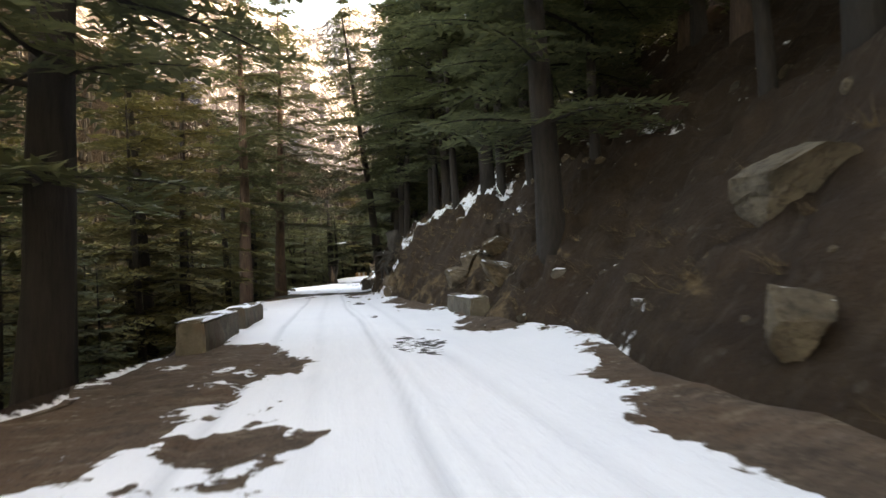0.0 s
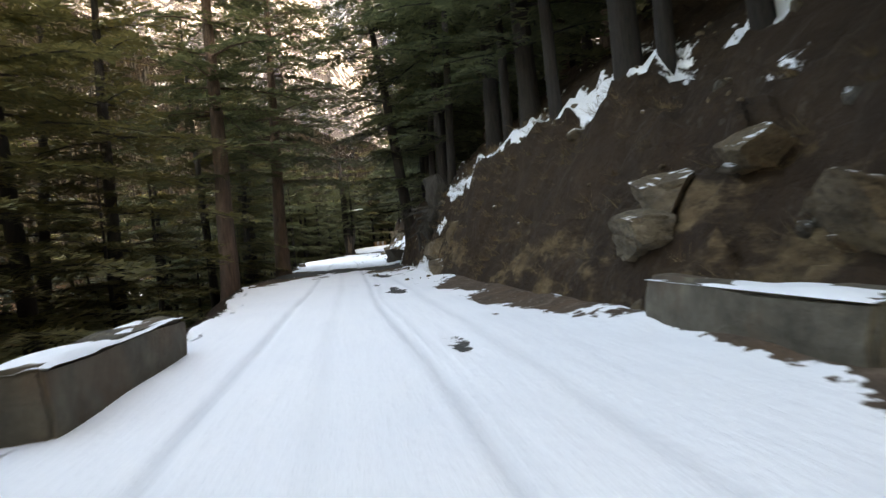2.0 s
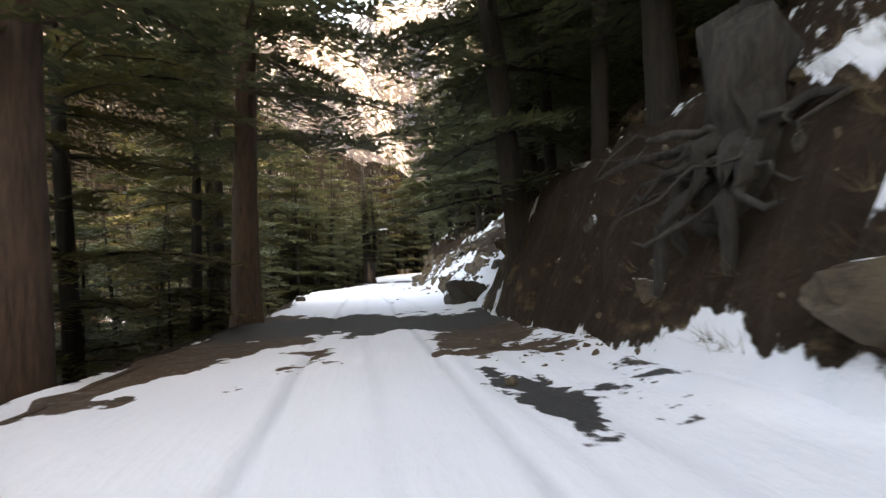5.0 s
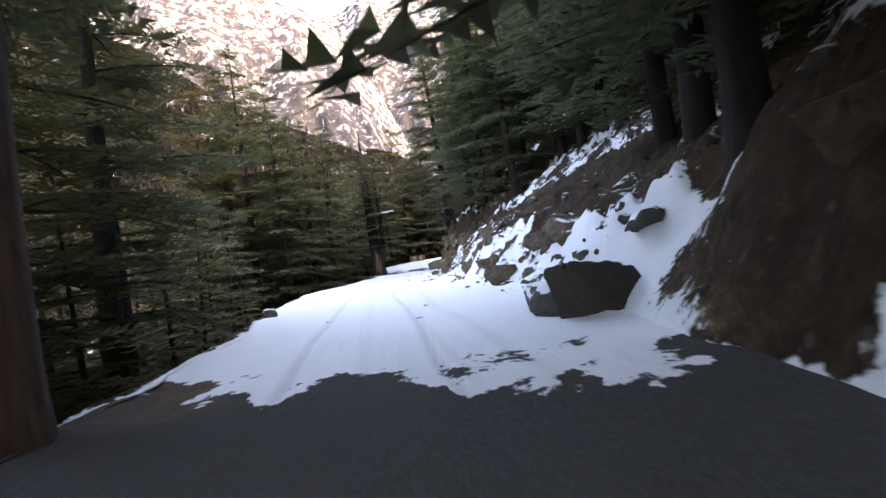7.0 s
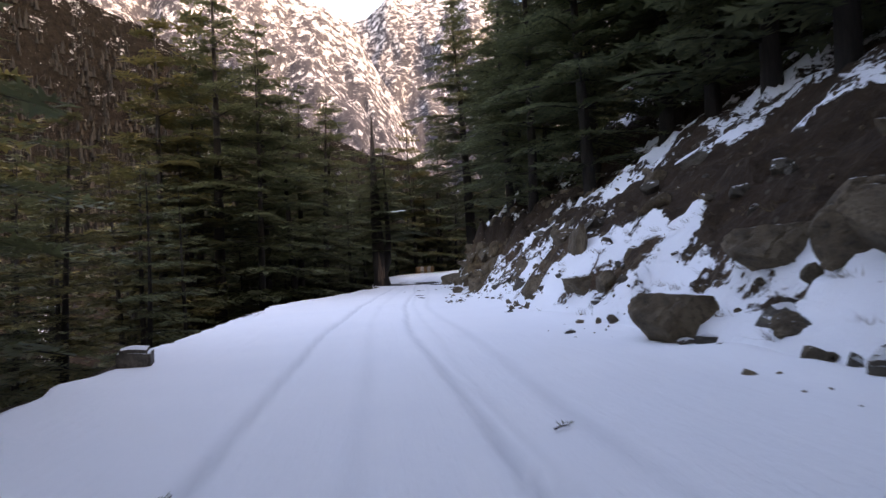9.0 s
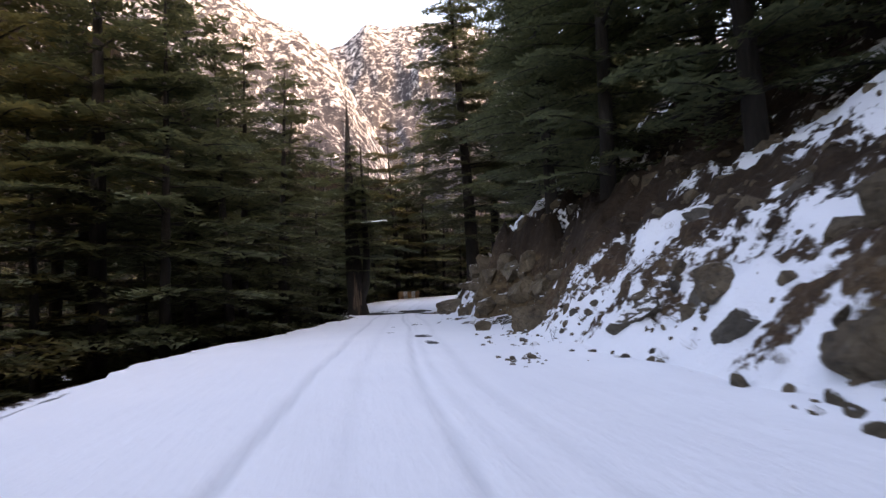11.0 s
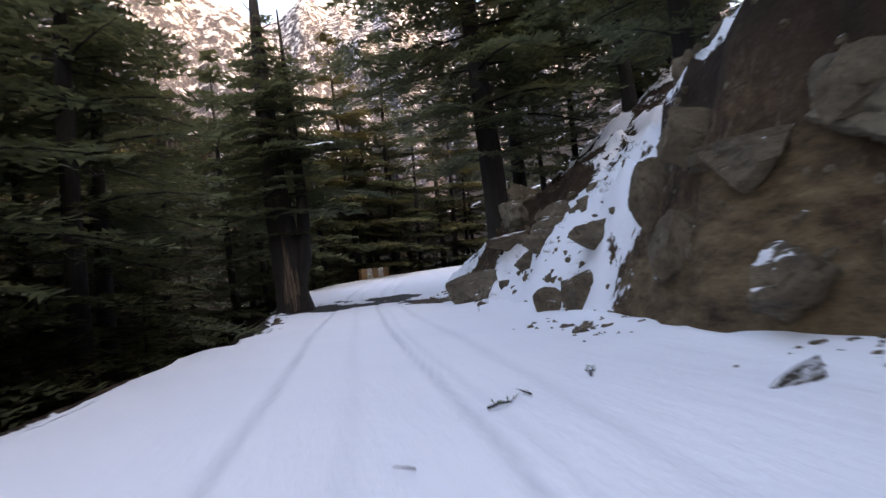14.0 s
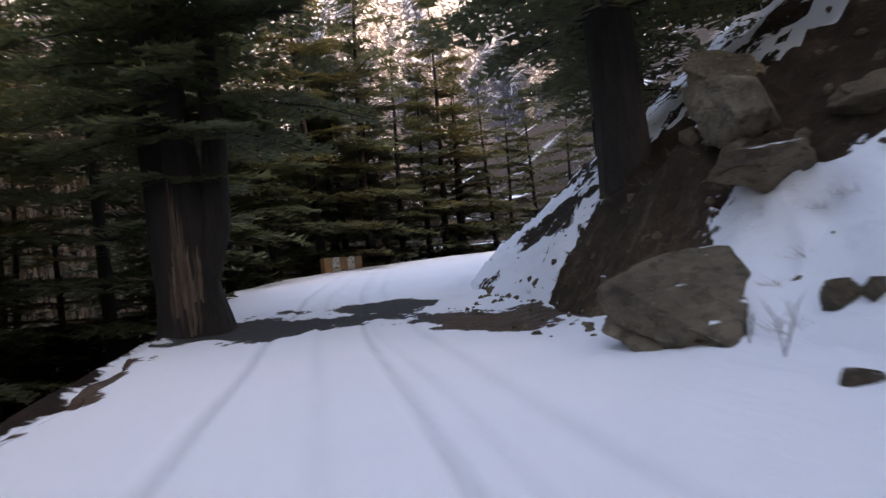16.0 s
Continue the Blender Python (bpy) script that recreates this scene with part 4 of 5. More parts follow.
            pts.append((px + 0.02 * h, -math.sqrt(max(0.02, wide * wide - px * px)) * 1.0, h))
            radii.append((0.03, 0.055, 0.06, 0.055, 0.05, 0.035, 0.006)[q] * r.uniform(0.7, 1.2))
        v, f = tube(pts, radii, 6)
        part("torn_wood", raw_mesh("torn_wood", [tuple(p) for p in v], f, MAT_TORN if k % 3 else MAT_BARK_RED), tree, "bare pale brown split wood")
    stem, limbs, crown = conifer_parts(31, 13.6, 0.6, 0.33, 5.6, 55, 0.36, 0.165, MAT_BARK, MAT_NEEDLE)
    bpy.data.meshes.remove(stem)
    for name, me in (("branchwork", limbs), ("crown", crown)):
        tagged(part(name, me, tree), kind="stuff")
    tagged(part("crown", meshes["stem_a"][2], tree), kind="stuff").matrix_basis = pose(0, 0, 2.2, 0, 0, 110) @ Matrix.Diagonal((0.8, 0.8, 0.6, 1))


old_cedar(0.95, 119.6)

# ---- boulders ----


def boulder_mesh(seed, material, fine=5):
    """A blocky stone of about one metre, cut by random planes and roughened."""
    r = random.Random(seed)
    bm = bmesh.new()
    bmesh.ops.create_icosphere(bm, subdivisions=fine, radius=0.62)
    for _ in range(12):
        n = Vector((r.gauss(0, 1), r.gauss(0, 1), r.gauss(0, 0.9))).normalized()
        cut = r.uniform(0.22, 0.44)
        for v in bm.verts:
            over = v.co.dot(n) - cut
            if over > 0:
                v.co -= n * over
    off = Vector((seed * 3.1, seed * 1.7, seed * 0.9))
    seam = Vector((r.gauss(0, 0.4), r.gauss(0, 0.4), 1)).normalized()
    for v in bm.verts:
        crack = max(0.0, 1 - abs(noise.noise(v.co * 2.1 + off)) * 11)
        layer = max(0.0, 1 - abs(math.sin(v.co.dot(seam) * 17 + 3 * noise.noise(v.co * 2 + off))) * 5)
        v.co += v.co.normalized() * (noise.fractal(v.co * 2.3 + off, 1.0, 2.0, 4) * 0.035 + noise.noise(v.co * 9 + off) * 0.018 - crack * 0.035 - layer * 0.018)
    lo = [min(v.co[k] for v in bm.verts) for k in range(3)]
    hi = [max(v.co[k] for v in bm.verts) for k in range(3)]
    for v in bm.verts:
        v.co = Vector([(v.co[k] - (lo[k] + hi[k]) / 2) / (hi[k] - lo[k]) for k in range(3)])
    me = from_bm("boulder", bm, material, True)
    me.set_sharp_from_angle(angle=radians(14))
    return me


stones = {}
for key, material in (("brown", MAT_ROCK), ("snowy", MAT_ROCK_SNOWY), ("grey", MAT_ROCK_GREY), ("dark", MAT_ROCK_DARK)):
    stones[key] = [boulder_mesh(len(stones) * 10 + k + 1, material) for k in range(5 if key != "dark" else 1)]
STONE_LABEL = {"brown": "brown angular boulder lodged in the bank", "snowy": "boulder partly covered with snow on the bank", "grey": "pale grey rock slab in the earth bank", "dark": "large dark wet boulder with snow on top beside the road"}
rng = random.Random(31)


def boulder(kind, x, y, z, sx, sy, sz, label="", tilt=12):
    ob = tagged(new("boulder", rng.choice(stones[kind])), label or STONE_LABEL[kind], "boulder", "boulders on the bank")
    ob.matrix_basis = pose(x, y, z, rng.uniform(-tilt, tilt), rng.uniform(-tilt, tilt), rng.uniform(0, 360) if abs(sx - sy) < 0.5 else rng.uniform(-15, 15)) @ Matrix.Diagonal((sx, sy, sz, 1))
    return ob


BOULDERS = (
    ("grey", 5.15, 5.95, 2.0, 1.0, 1.9, 1.1), ("grey", 3.65, 4.3, 0.7, 0.5, 0.6, 0.7), ("brown", 8.05, 106.5, 1.1, 1.3, 1.0, 0.9), ("brown", 8.5, 105.7, 1.8, 1.5, 1.1, 0.9), ("brown", 4.65, 88.0, 0.15, 0.6, 0.5, 0.45), ("grey", 4.2, 19.4, 1.05, 0.9, 1.4, 0.8),
    ("brown", 4.5, 16.0, 1.6, 0.9, 1.2, 0.7), ("brown", 4.7, 19.6, 1.3, 0.9, 1.5, 0.8), ("brown", 5.0, 18.2, 2.6, 0.9, 1.3, 0.6), ("brown", 4.0, 46.8, 1.6, 1.1, 1.3, 1.0),
    ("brown", 3.9, 31.6, 0.4, 0.8, 1.1, 0.7), ("brown", 3.38, 34.0, 0.1, 1.0, 2.0, 1.1),
    ("brown", 6.0, 60.2, 1.45, 1.5, 1.3, 1.0), ("brown", 4.3, 63.0, 0.35, 1.15, 1.1, 1.1), ("brown", 5.4, 70.1, 1.55, 0.55, 0.9, 1.5), ("brown", 4.75, 72.4, 0.5, 0.8, 0.9, 0.9), ("brown", 4.75, 68.2, 0.5, 0.9, 0.9, 0.75),
    ("brown", 5.85, 62.7, 1.2, 1.5, 1.3, 1.15), ("brown", 6.0, 61.0, 1.7, 1.3, 1.2, 1.1), ("brown", 4.7, 60.9, 0.35, 0.5, 0.5, 0.45), ("brown", 4.45, 60.1, 0.15, 0.4, 0.4, 0.35), ("snowy", 5.9, 55.0, 1.5, 1.0, 1.1, 0.9), ("grey", 8.8, 56.2, 3.9, 1.3, 1.4, 1.2),
    ("snowy", 4.5, 59.2, 0.12, 0.55, 0.5, 0.45), ("brown", 4.35, 58.3, 0.12, 0.5, 0.45, 0.42), ("snowy", 4.2, 57.7, 0.12, 0.5, 0.5, 0.4), ("brown", 4.75, 57.4, 0.4, 0.6, 1.1, 0.5), ("brown", 3.7, 56.3, 0.12, 0.4, 0.35, 0.32), ("brown", 5.9, 73.0, 1.8, 0.8, 0.8, 0.8), ("brown", 5.2, 75.4, 1.2, 0.7, 0.9, 0.7), ("snowy", 4.9, 77.3, 0.7, 0.9, 0.9, 0.7),
    ("brown", 5.1, 84.2, 0.5, 1.0, 1.1, 1.15), ("grey", 7.7, 94.1, 2.4, 1.6, 2.2, 1.5), ("brown", 7.2, 88.4, 1.0, 1.6, 1.4, 0.8), ("brown", 6.6, 85.9, 1.5, 0.9, 0.9, 0.6), ("brown", 7.7, 92.6, 2.4, 1.1, 1.0, 1.0),
    ("brown", 6.3, 94.6, 0.7, 0.9, 1.2, 0.9), ("brown", 6.8, 95.6, 1.9, 0.8, 1.3, 0.8), ("brown", 6.6, 97.0, 0.9, 0.8, 1.1, 1.1), ("brown", 7.1, 96.8, 2.7, 1.0, 1.4, 0.9), ("brown", 7.2, 98.3, 1.8, 0.9, 0.9, 1.2), ("brown", 7.3, 94.3, 3.2, 0.9, 1.1, 0.8), ("brown", 7.3, 92.6, 0.9, 1.2, 1.6, 1.4), ("brown", 7.6, 90.6, 1.0, 1.2, 1.4, 0.9),
    ("brown", 7.3, 100.7, 1.45, 1.3, 1.1, 0.9), ("brown", 6.55, 101.7, 0.25, 0.65, 0.6, 0.8), ("brown", 6.75, 100.6, 0.35, 1.1, 0.8, 0.8), ("brown", 8.9, 104.4, 2.0, 1.3, 1.1, 0.8), ("brown", 8.1, 105.3, 1.4, 1.5, 1.3, 0.8), ("brown", 7.6, 107.5, 0.45, 0.3, 0.3, 0.28), ("brown", 6.5, 106.8, 0.1, 0.32, 0.25, 0.2), ("brown", 7.2, 105.6, 0.2, 0.4, 0.3, 0.26),
    ("grey", 7.35, 109.3, 0.4, 2.4, 1.6, 1.4), ("brown", 8.6, 109.5, 1.9, 2.4, 1.4, 0.8), ("grey", 9.3, 110.8, 3.0, 1.5, 1.3, 1.1), ("brown", 10.3, 111.7, 3.4, 1.5, 1.2, 1.2), ("brown", 10.0, 109.0, 2.2, 1.3, 1.2, 0.9), ("brown", 9.4, 107.4, 2.6, 1.4, 1.3, 1.0), ("brown", 7.6, 107.9, 0.5, 0.5, 0.5, 0.45),
)
for kind, x, y, z, *size in BOULDERS:
    if x - float(right_toe(y)) > 0.25 and kind != "grey":
        x += 0.06
        z = 0.35 * z + 0.65 * float(rough_terrain(np.array([x]), np.array([y]))[0])
    boulder(kind, x, y, z, *size)

# slabs of broken rock leaning on the snow at the foot of the wall
for x, y, z, long, wide, thick, rise, turn in ((5.5, 92.6, 0.06, 1.4, 0.42, 0.24, 9, 28), (5.95, 91.9, 0.08, 1.5, 0.38, 0.26, 10, 34), (6.35, 92.6, 0.20, 1.6, 0.5, 0.3, 13, 22), (6.2, 91.0, 0.09, 1.3, 0.36, 0.26, 10, 46), (6.75, 91.7, 0.24, 1.4, 0.45, 0.32, 14, 30), (5.1, 93.4, 0.05, 1.1, 0.3, 0.2, 7, 24), (6.6, 90.2, 0.12, 1.2, 0.36, 0.28, 12, 50)):
    flag = tagged(new("boulder", rng.choice(stones["snowy"])), "flat brown rock slab leaning out of the snow", "boulder", "boulders on the bank")
    flag.matrix_basis = pose(x, y, z, rng.uniform(-14, 14), -rise, turn) @ Matrix.Diagonal((long, wide, thick, 1))

# the black boulder and the overhanging snow-covered slab behind it
black = tagged(new("boulder", stones["dark"][0]), STONE_LABEL["dark"], "boulder", "boulders on the bank")
black.matrix_basis = pose(3.34, 51.7, 0.40, 12, -4, 75) @ Matrix.Diagonal((1.3, 1.5, 1.15, 1))


def overhang_slab(x, y, z, sx, sy, sz):
    """A long boulder whose underside is cut back, with the bank's snow running over its top."""
    me = boulder_mesh(47, MAT_ROCK_UNDER, 4)
    for v in me.vertices:
        v.co = [math.copysign(0.5 * abs(2 * c) ** 0.66, c) for c in v.co]
        v.co.x += max(0.0, -0.05 - v.co.z) * 0.25
        v.co.z = min(v.co.z, 0.27 + 0.08 * v.co.x)
    slab_rock = tagged(new("boulder", me), "long overhanging grey rock slab under a thick snow cover", "boulder", "boulders on the bank")
    slab_rock.matrix_basis = pose(x, y, z, -2, -4, -6) @ Matrix.Diagonal((sx, sy, sz, 1))
    u, v = np.meshgrid(np.linspace(-1, 1, 26), np.linspace(-1, 1, 44), indexing="ij")
    rim = np.clip(1 - np.maximum(np.abs(u), np.abs(v)) ** 3, 0, 1)
    wave = fbm(u * 2 + 3, v * 3, 71)
    me = sheet("snow_cap", u * 0.36 * (1 + 0.35 * (fbm(v * 4, u * 0, 72) - 0.5)) + 0.05, v * 0.43, 0.20 + 0.16 * rim ** 0.5 * (0.6 + 0.8 * wave) + 0.10 * u, MAT_SNOW)
    part("snow_cap", me, slab_rock, "thick white snow on the top")


overhang_slab(3.62, 53.5, 0.26, 1.7, 3.3, 1.3)

boulder("brown", 3.62, 37.3, 0.62, 0.8, 1.5, 0.9)
boulder("brown", 3.2, 31.2, 0.3, 0.9, 1.6, 0.7)

# loose stones: the nearer ones as things, the small ones as one spread
rng = random.Random(8)
stone_points, stone_faces, singles = [], [], []
bm = bmesh.new()
bmesh.ops.create_icosphere(bm, subdivisions=1, radius=0.5)
unit = [v.co.copy() for v in bm.verts]
unit_faces = [[v.index for v in f.verts] for f in bm.faces]
bm.free()
for y0, y1, count, high in ((0, 30, 240, 1), (8, 22, 24, 0), (30, 40, 40, 0), (30, 48, 190, 1), (50, 60, 36, 0), (52, 74, 240, 1), (58, 74, 80, 0), (74, 90, 200, 0), (74, 98, 420, 1), (84, 93, 160, 0), (92, 98, 70, 0), (98, 113, 110, 0), (98, 113, 130, 1), (113, 118, 60, 0)):
    centres = [(rng.uniform(y0, y1), rng.gauss(0.35, 0.7)) for _ in range(max(3, int((y1 - y0) / 2.2)))]
    for _ in range(count):
        y = rng.uniform(y0, y1)
        d = rng.uniform(0.6, 6.0)
        if not high:
            cy, cd = rng.choice(centres)
            y, d = rng.gauss(cy, 0.75), max(-1.5, rng.gauss(cd, 0.42))
        x = float(right_toe(y)) + d
        size = (0.05 + 0.24 * rng.random() ** 2.2) * (1.0 if d > 0 else 0.8) * ((rng.choice((0.8, 1.6, 2.8)) if y > 48 else rng.choice((0.5, 0.8, 1.5))) if high else 1)
        z = float(rough_terrain(np.array([x]), np.array([y]))[0]) if d > 0.3 else float(road_z(y)) + 0.05 + max(0, d + 1) ** 2 * 0.1
        turn = pose(x, y, z - size * 0.13, rng.uniform(0, 360), rng.uniform(0, 40), rng.uniform(0, 360)) @ Matrix.Diagonal((size * rng.uniform(0.8, 1.6), size, size * rng.uniform(0.5, 0.9), 1))
        if size > 0.2 and len(singles) < 290:
            singles.append(turn)
            continue
        k = len(stone_points)
        jit = rng.uniform(0, 99)
        for c in unit:
            stone_points.append(tuple(turn @ (c * (1 + 0.35 * noise.noise(c * 2.5 + Vector((jit, jit, 0)))))))
        stone_faces += [[i + k for i in f] for f in unit_faces]
tagged(new("loose_stones", raw_mesh("loose_stones", stone_points, stone_faces, MAT_ROCK, smooth=False)), "loose brown stones scattered along the foot of the bank", "stones", kind="stuff")

pebbles = []
for k in range(4):
    r = random.Random(k + 60)
    bm = bmesh.new()
    bmesh.ops.create_icosphere(bm, subdivisions=2, radius=0.6)
    for _ in range(9):
        n = Vector((r.gauss(0, 1), r.gauss(0, 1), r.gauss(0, 1))).normalized()
        cut = r.uniform(0.26, 0.45)
        for v in bm.verts:
            v.co -= n * max(0.0, v.co.dot(n) - cut)
    pebbles.append(from_bm("stone", bm, MAT_ROCK if k % 2 else MAT_ROCK_SNOWY, False))
rocks = [boulder_mesh(80 + k, MAT_ROCK if k % 2 else MAT_ROCK_SNOWY, 3) for k in range(4)]
for k, turn in enumerate(singles):
    tagged(new("stone", (rocks if turn.to_scale().y > 0.34 else pebbles)[k % 4]), "loose angular stone lying on the bank", "stone", "loose stones").matrix_basis = turn

# ---- parapets and kerb stones ----


def slab(name, x0, x1, y0, y1, z0, z1, material, seed, bevel=0.035, wear=0.02):
    bm = bmesh.new()
    bmesh.ops.create_cube(bm, size=1)
    bmesh.ops.scale(bm, vec=(x1 - x0, y1 - y0, z1 - z0), verts=bm.verts)
    bmesh.ops.bevel(bm, geom=bm.edges[:], offset=bevel, segments=2, affect="EDGES")
    bmesh.ops.subdivide_edges(bm, edges=[e for e in bm.edges if e.calc_length() > 0.25], cuts=4, use_grid_fill=True)
    for v in bm.verts:
        v.co += Vector((noise.noise(v.co * 2.1 + Vector((seed, 0, 0))), noise.noise(v.co * 2.3 + Vector((0, seed, 5))), noise.noise(v.co * 2.7 + Vector((3, 0, seed))))) * wear * 1.6
    return from_bm(name, bm, material, False)


def parapet(x, y, length, height, thick, turn, seed, label):
    ob = tagged(new("parapet", slab("parapet", -thick / 2, thick / 2, -length / 2, length / 2, 0, height + 0.3, MAT_CONCRETE, seed, 0.05, 0.045)), label, "parapet", "roadside parapets")
    ob.matrix_basis = pose(x, y, float(road_z(y)) + (height - 0.3) / 2, 0, 0, turn)
    u, v = np.meshgrid(np.linspace(-1, 1, 14), np.linspace(-1, 1, 46), indexing="ij")
    thickness = np.clip(fbm(u * 0.8 + seed, v * length * 0.45, seed) * 1.5 - 0.60 - 0.5 * np.maximum(np.abs(u), np.abs(v)) ** 6, -0.3, 1) * 0.09
    part("snow_cap", sheet("snow_cap", u * thick * 0.49, v * length * 0.49, (height + 0.3) / 2 + thickness, MAT_SNOW), ob, "patchy white snow on the top")
    return ob


parapet(-2.42, 13.3, 3.6, 0.60, 0.55, -1, 3, "weathered concrete parapet block with snow on top")
parapet(-2.36, 18.1, 3.6, 0.58, 0.55, -1, 7, "weathered concrete parapet block at the valley edge")
parapet(3.74, 16.6, 3.2, 0.60, 0.5, 0, 9, "pale concrete parapet at the foot of the bank")
kerb = tagged(new("marker_stone", slab("marker_stone", -0.25, 0.25, -0.25, 0.25, 0, 0.34, MAT_ROCK_SNOWY, 4, 0.05, 0.03)), "small dark edge stone capped with snow", "marker stone")
kerb.matrix_basis = pose(-3.6, 64.0, 0.13, 0, 0, 12)


def painted_parapet(x, y, turn):
    base = tagged(new("parapet"), "striped white and ochre parapet at the bend", "parapet", "roadside parapets")
    base.matrix_basis = pose(x, y, float(road_z(y)), 0, 0, turn)
    for k in range(5):
        ob = part("panel", slab("panel", 0, 0.66, -0.2, 0.2, 0, 0.95, MAT_PAINT_WHITE if k % 2 else MAT_PAINT_OCHRE, k + 20, 0.03, 0.01), base, "faded white panel" if k % 2 else "faded ochre panel")
        ob.matrix_basis = pose((k - 2) * 0.662, 0, 0.42)


painted_parapet(7.4, 142.2, 38)

# ---- root stump on the bank ----


def root_stump(x, y, z):
    stump = tagged(new("tree_stump"), "grey weathered uprooted stump with tangled roots on the bank", "stump")
    stump.matrix_basis = pose(x, y, z, 8, -14, 30)
    r = random.Random(12)
    v, f = tube([(0.1, 0, -1.3), (0.05, 0, -0.7), (0.0, 0, -0.2), (0.05, 0.02, 0.2), (-0.02, 0.05, 0.6), (0.06, 0.0, 1.0), (0.02, 0.05, 1.3), (0.12, 0, 1.42)], [0.6, 0.56, 0.5, 0.45, 0.40, 0.38, 0.34, 0.08], 24)
    rough = lambda p, k, amount: Vector((noise.noise(p * k), noise.noise(p * k + Vector((5, 0, 0))), 0.6 * noise.noise(p * k + Vector((0, 7, 0))))) * amount
    v = [p + rough(p, 1.7, 0.34) + rough(p, 5.0, 0.20) + rough(p, 11.0, 0.08) for p in v]
    part("bole", raw_mesh("bole", [tuple(p) for p in v], f, MAT_DEADWOOD), stump)
    # thick roots that arch down to the road's side
    for k, (a, reach, drop) in enumerate(((2.0, 0.75, 1.5), (2.5, 0.9, 1.7), (3.05, 0.8, 1.6), (3.6, 1.0, 1.75), (4.2, 0.85, 1.5))):
        pts = [Vector((math.cos(a) * (0.2 + reach * math.sin(q * 0.31) ** 0.8), math.sin(a + q * 0.05 * (-1) ** k) * (0.2 + reach * math.sin(q * 0.31) ** 0.8), 0.1 - drop * (q / 6) ** 1.6)) for q in range(7)]
        v, f = tube([p + rough(p + Vector((k, 3, 0)), 2.0, 0.25) for p in pts], [0.15, 0.13, 0.115, 0.10, 0.085, 0.07, 0.04], 9)
        v = [p + rough(p, 7.0, 0.05) for p in v]
        part("root", raw_mesh("root", [tuple(p) for p in v], f, MAT_DEADWOOD), stump)
    for k in range(36):
        a = k * 0.62 + r.uniform(-0.3, 0.3)
        reach = r.uniform(0.6, 1.8)
        start = Vector((math.cos(a) * 0.25, math.sin(a) * 0.25, r.uniform(-0.95, 0.35)))
        fall = r.uniform(-0.1, 1.2)
        pts = []
        for s in range(9):
            q = s / 8
            p = start + Vector((math.cos(a + q * r.uniform(-0.3, 0.3)) * reach * q, math.sin(a) * reach * q, 0.4 * q - fall * q * q))
            pts.append(p + rough(p + Vector((k, 0, 0)), 2.4, 0.75 * q))
        thick = r.uniform(0.022, 0.08)
        v, f = tube(pts, [thick * (1.5 - 1.35 * s / 8) for s in range(9)], 7)
        v = [p + rough(p, 9.0, 0.03) for p in v]
        part("root", raw_mesh("root", [tuple(p) for p in v], f, MAT_DEADWOOD), stump)


root_stump(4.1, 36.4, 2.5)

# ---- fallen twigs, shrubs and dry grass ----


def twig_mesh(name, seed, length, stems, spread, material):
    """Thin forked stems from one root."""
    r = random.Random(seed)
    verts, faces = [], []
    for _ in range(stems):
        a = r.uniform(0, 6.28)
        tip = Vector((math.cos(a) * spread, math.sin(a) * spread, 1)).normalized() * length * r.uniform(0.6, 1.1)
        mid_point = tip * 0.5 + Vector((r.uniform(-0.1, 0.1), r.uniform(-0.1, 0.1), 0.02)) * length
        lines = [([Vector((0, 0, -0.04)), mid_point, tip], [0.005, 0.0035, 0.0012])]
        for _ in range(3):
            q = mid_point.lerp(tip, r.uniform(0, 0.7))
            lines.append(([q, q + Vector((r.uniform(-0.3, 0.3), r.uniform(-0.3, 0.3), r.uniform(0.05, 0.35))) * length], [0.004, 0.001]))
        for pts, radii in lines:
            v, f = tube(pts, radii, 3)
            faces += [tuple(i + len(verts) for i in q) for q in f]
            verts += v
    return raw_mesh(name, [tuple(v) for v in verts], faces, material)


shrub_shapes = [twig_mesh("shrub", k, 0.7, 7, 0.35, MAT_BARK) for k in range(3)]
for k, (x, y, s) in enumerate(((6.75, 107.7, 1.1), (6.95, 108.3, 0.8), (5.75, 104.6, 0.7), (6.5, 106.2, 0.6), (4.5, 80.4, 0.8), (4.7, 76.2, 0.7), (5.1, 87.2, 0.7), (4.4, 66.4, 0.6))):
    ob = tagged(new("shrub", shrub_shapes[k % 3]), "leafless brown shrub poking out of the snow", "shrub", "bare shrubs")
    d = x - float(right_toe(y))
    ob.matrix_basis = pose(x, y, (float(rough_terrain(np.array([x]), np.array([y]))[0]) if d > 0.25 else float(road_z(y)) + 0.08 + max(0, d + 1) ** 2 * 0.1), 0, 0, k * 70) @ Matrix.Scale(s * 0.6, 4)


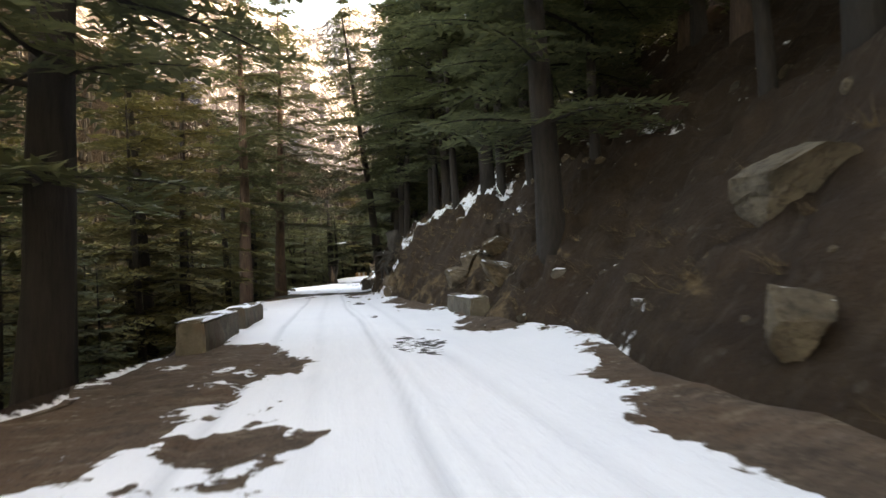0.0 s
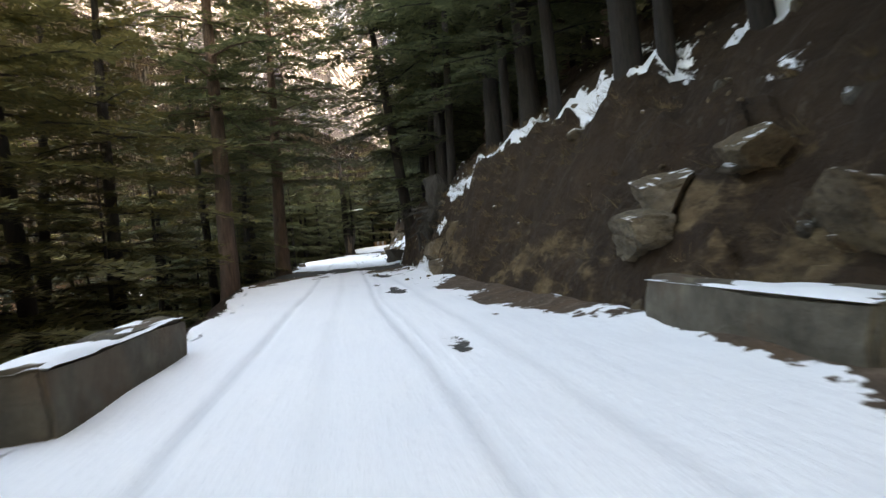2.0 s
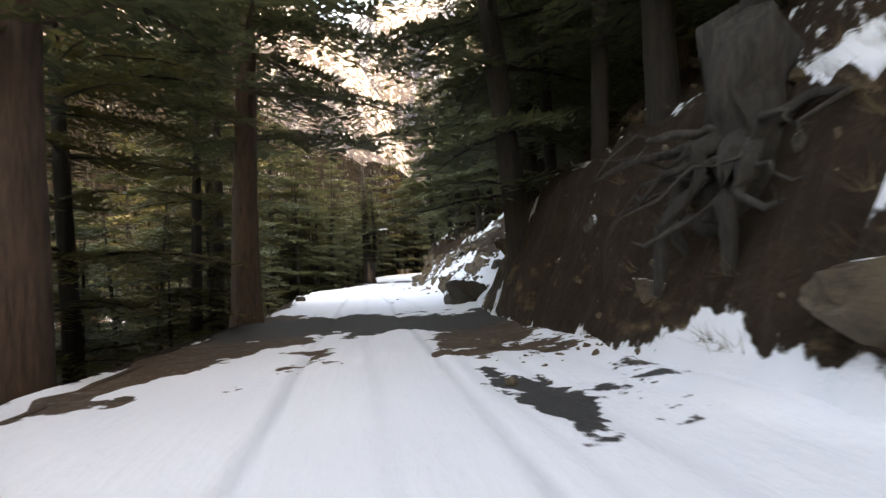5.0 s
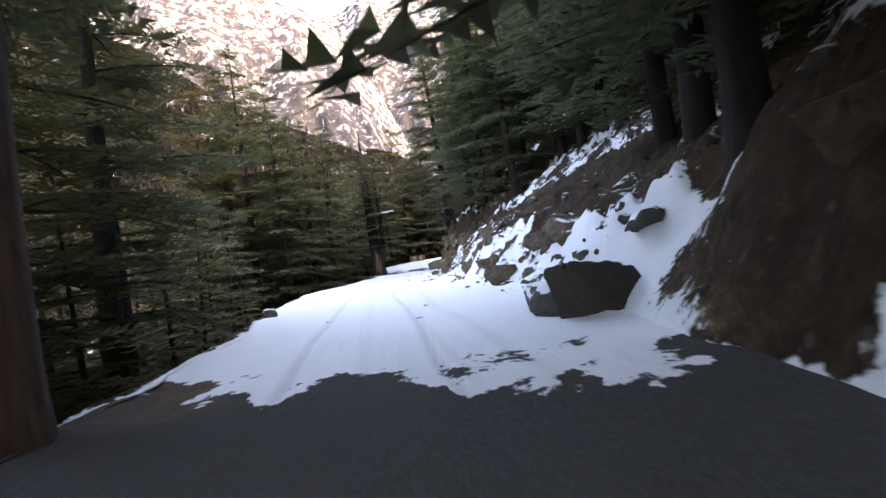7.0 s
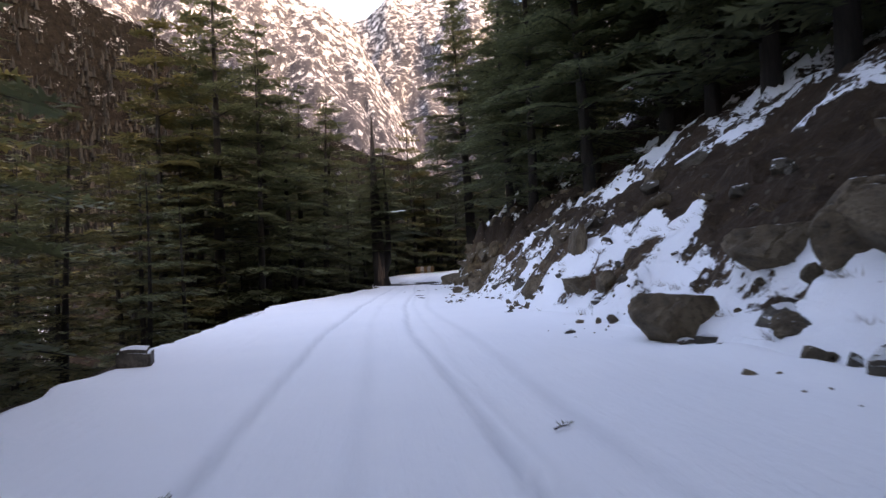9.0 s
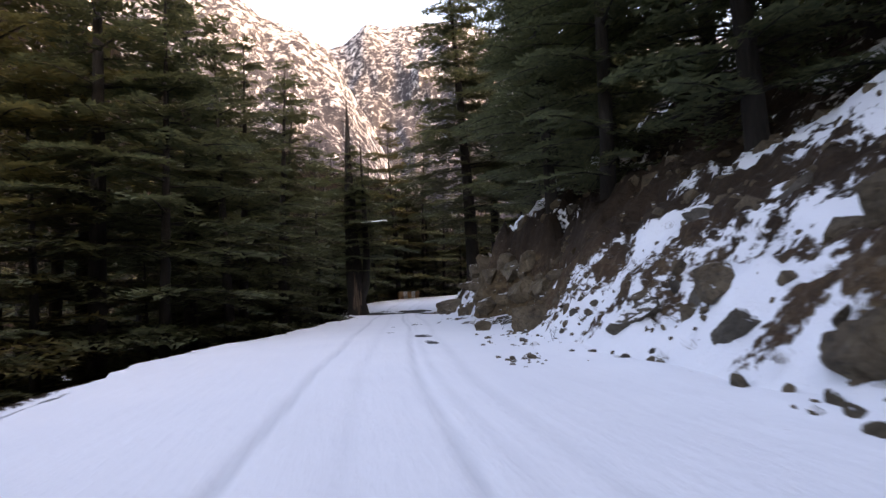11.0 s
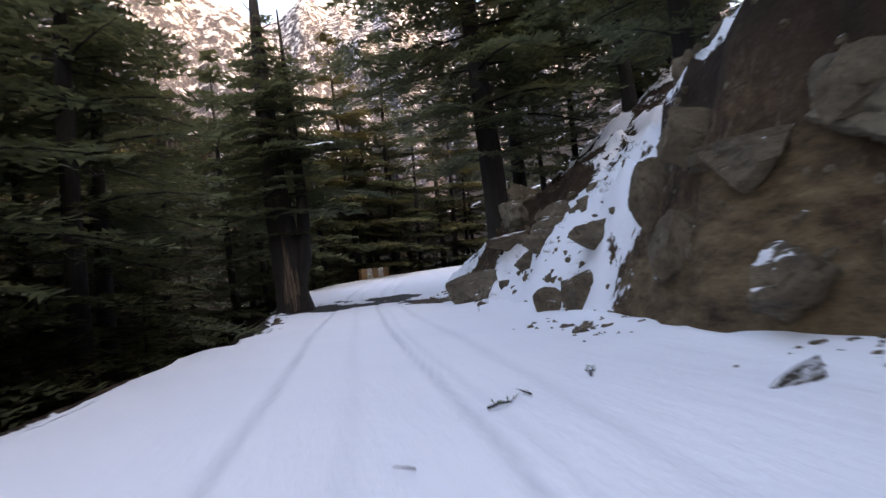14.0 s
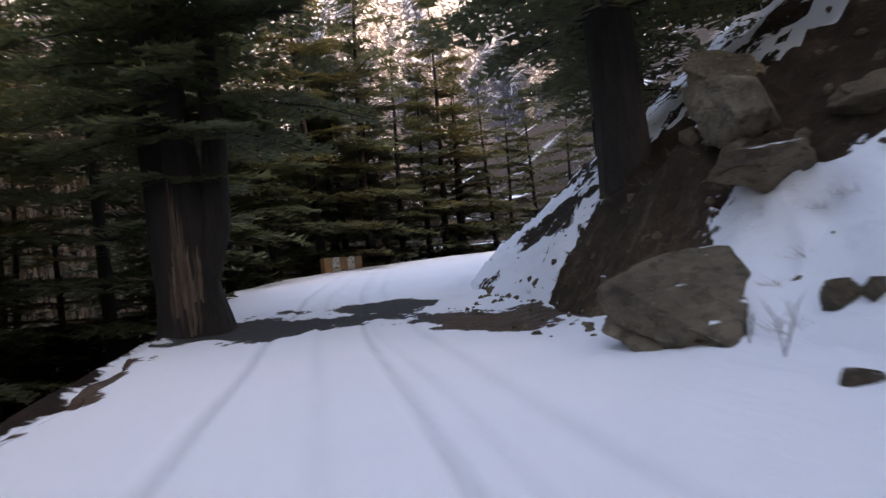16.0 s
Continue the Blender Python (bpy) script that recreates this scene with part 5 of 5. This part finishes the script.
def fallen_branch(x, y, turn, size):
    ob = tagged(new("fallen_branch"), "broken cedar twig lying on the snow", "branch", "fallen twigs")
    ob.matrix_basis = pose(x, y, float(road_z(y)) + 0.07, 0, 0, turn) @ Matrix.Scale(size, 4)
    v, f = tube([(-0.25, 0, 0.01), (0, 0.03, 0.03), (0.22, -0.02, 0.02), (0.4, 0.05, 0.05)], [0.03, 0.026, 0.018, 0.006], 5)
    part("stem", raw_mesh("stem", [tuple(p) for p in v], f, MAT_BARK), ob)
    r = random.Random(int(x * 100))
    points, tris = [], []
    for _ in range(16):
        at = Vector((r.uniform(-0.1, 0.4), r.uniform(-0.08, 0.08), r.uniform(0.01, 0.06)))
        d = Vector((r.uniform(-0.6, 1), r.uniform(-1, 1), r.uniform(0, 0.6))).normalized() * r.uniform(0.06, 0.13)
        k = len(points)
        points += [tuple(at), tuple(at + d + Vector((0.012, 0, 0.01))), tuple(at + d * 0.6 + Vector((-0.02, 0.02, 0)))]
        tris.append((k, k + 1, k + 2))
    tagged(part("needles", raw_mesh("needles", points, tris, MAT_NEEDLE, smooth=False), ob), kind="stuff")


for x, y, turn, size in ((2.9, 94.2, 20, 0.5), (3.25, 94.5, 100, 0.35), (1.32, 58.7, 30, 0.3), (4.1, 94.9, 60, 0.5), (0.9, 55.5, 10, 0.25), (1.9, 93.0, 140, 0.25), (-1.2, 57.8, 50, 0.25)):
    fallen_branch(x, y, turn, size)


def grass_material():
    n = Nodes("dry_grass")
    return n.done(n.ramp(n.island(), [(0.0, (0.06, 0.033, 0.017)), (0.5, (0.12, 0.072, 0.036)), (0.8, (0.17, 0.125, 0.06)), (1.0, (0.24, 0.185, 0.10))]), 0.8)


MAT_GRASS = grass_material()
r = random.Random(99)
points, tris = [], []
for _ in range(520):
    y = r.choice((r.uniform(16, 40), r.uniform(20, 36), r.uniform(24, 34), r.uniform(60, 84), r.uniform(100, 116), r.uniform(2, 20)))
    d = r.uniform(0.2, 2.6)
    x = float(right_toe(y)) + d
    z = float(rough_terrain(np.array([x]), np.array([y]))[0])
    for _ in range(26):
        at = Vector((x + r.gauss(0, 0.07), y + r.gauss(0, 0.07), z - 0.03))
        tall = 1.5 if y < 40 else 0.9
        tip = at + Vector((r.gauss(-0.14, 0.10), r.gauss(0, 0.12), r.uniform(0.02, 0.2))) * tall
        w = Vector((r.gauss(0, 1), r.gauss(0, 1), 0)).normalized() * 0.0045
        k = len(points)
        points += [tuple(at - w), tuple(at + w), tuple(tip)]
        tris.append((k, k + 1, k + 2))
tagged(new("dry_grass", raw_mesh("dry_grass", points, tris, MAT_GRASS, smooth=False)), "tufts of dry brown grass and bracken on the bank", "grass", kind="stuff")
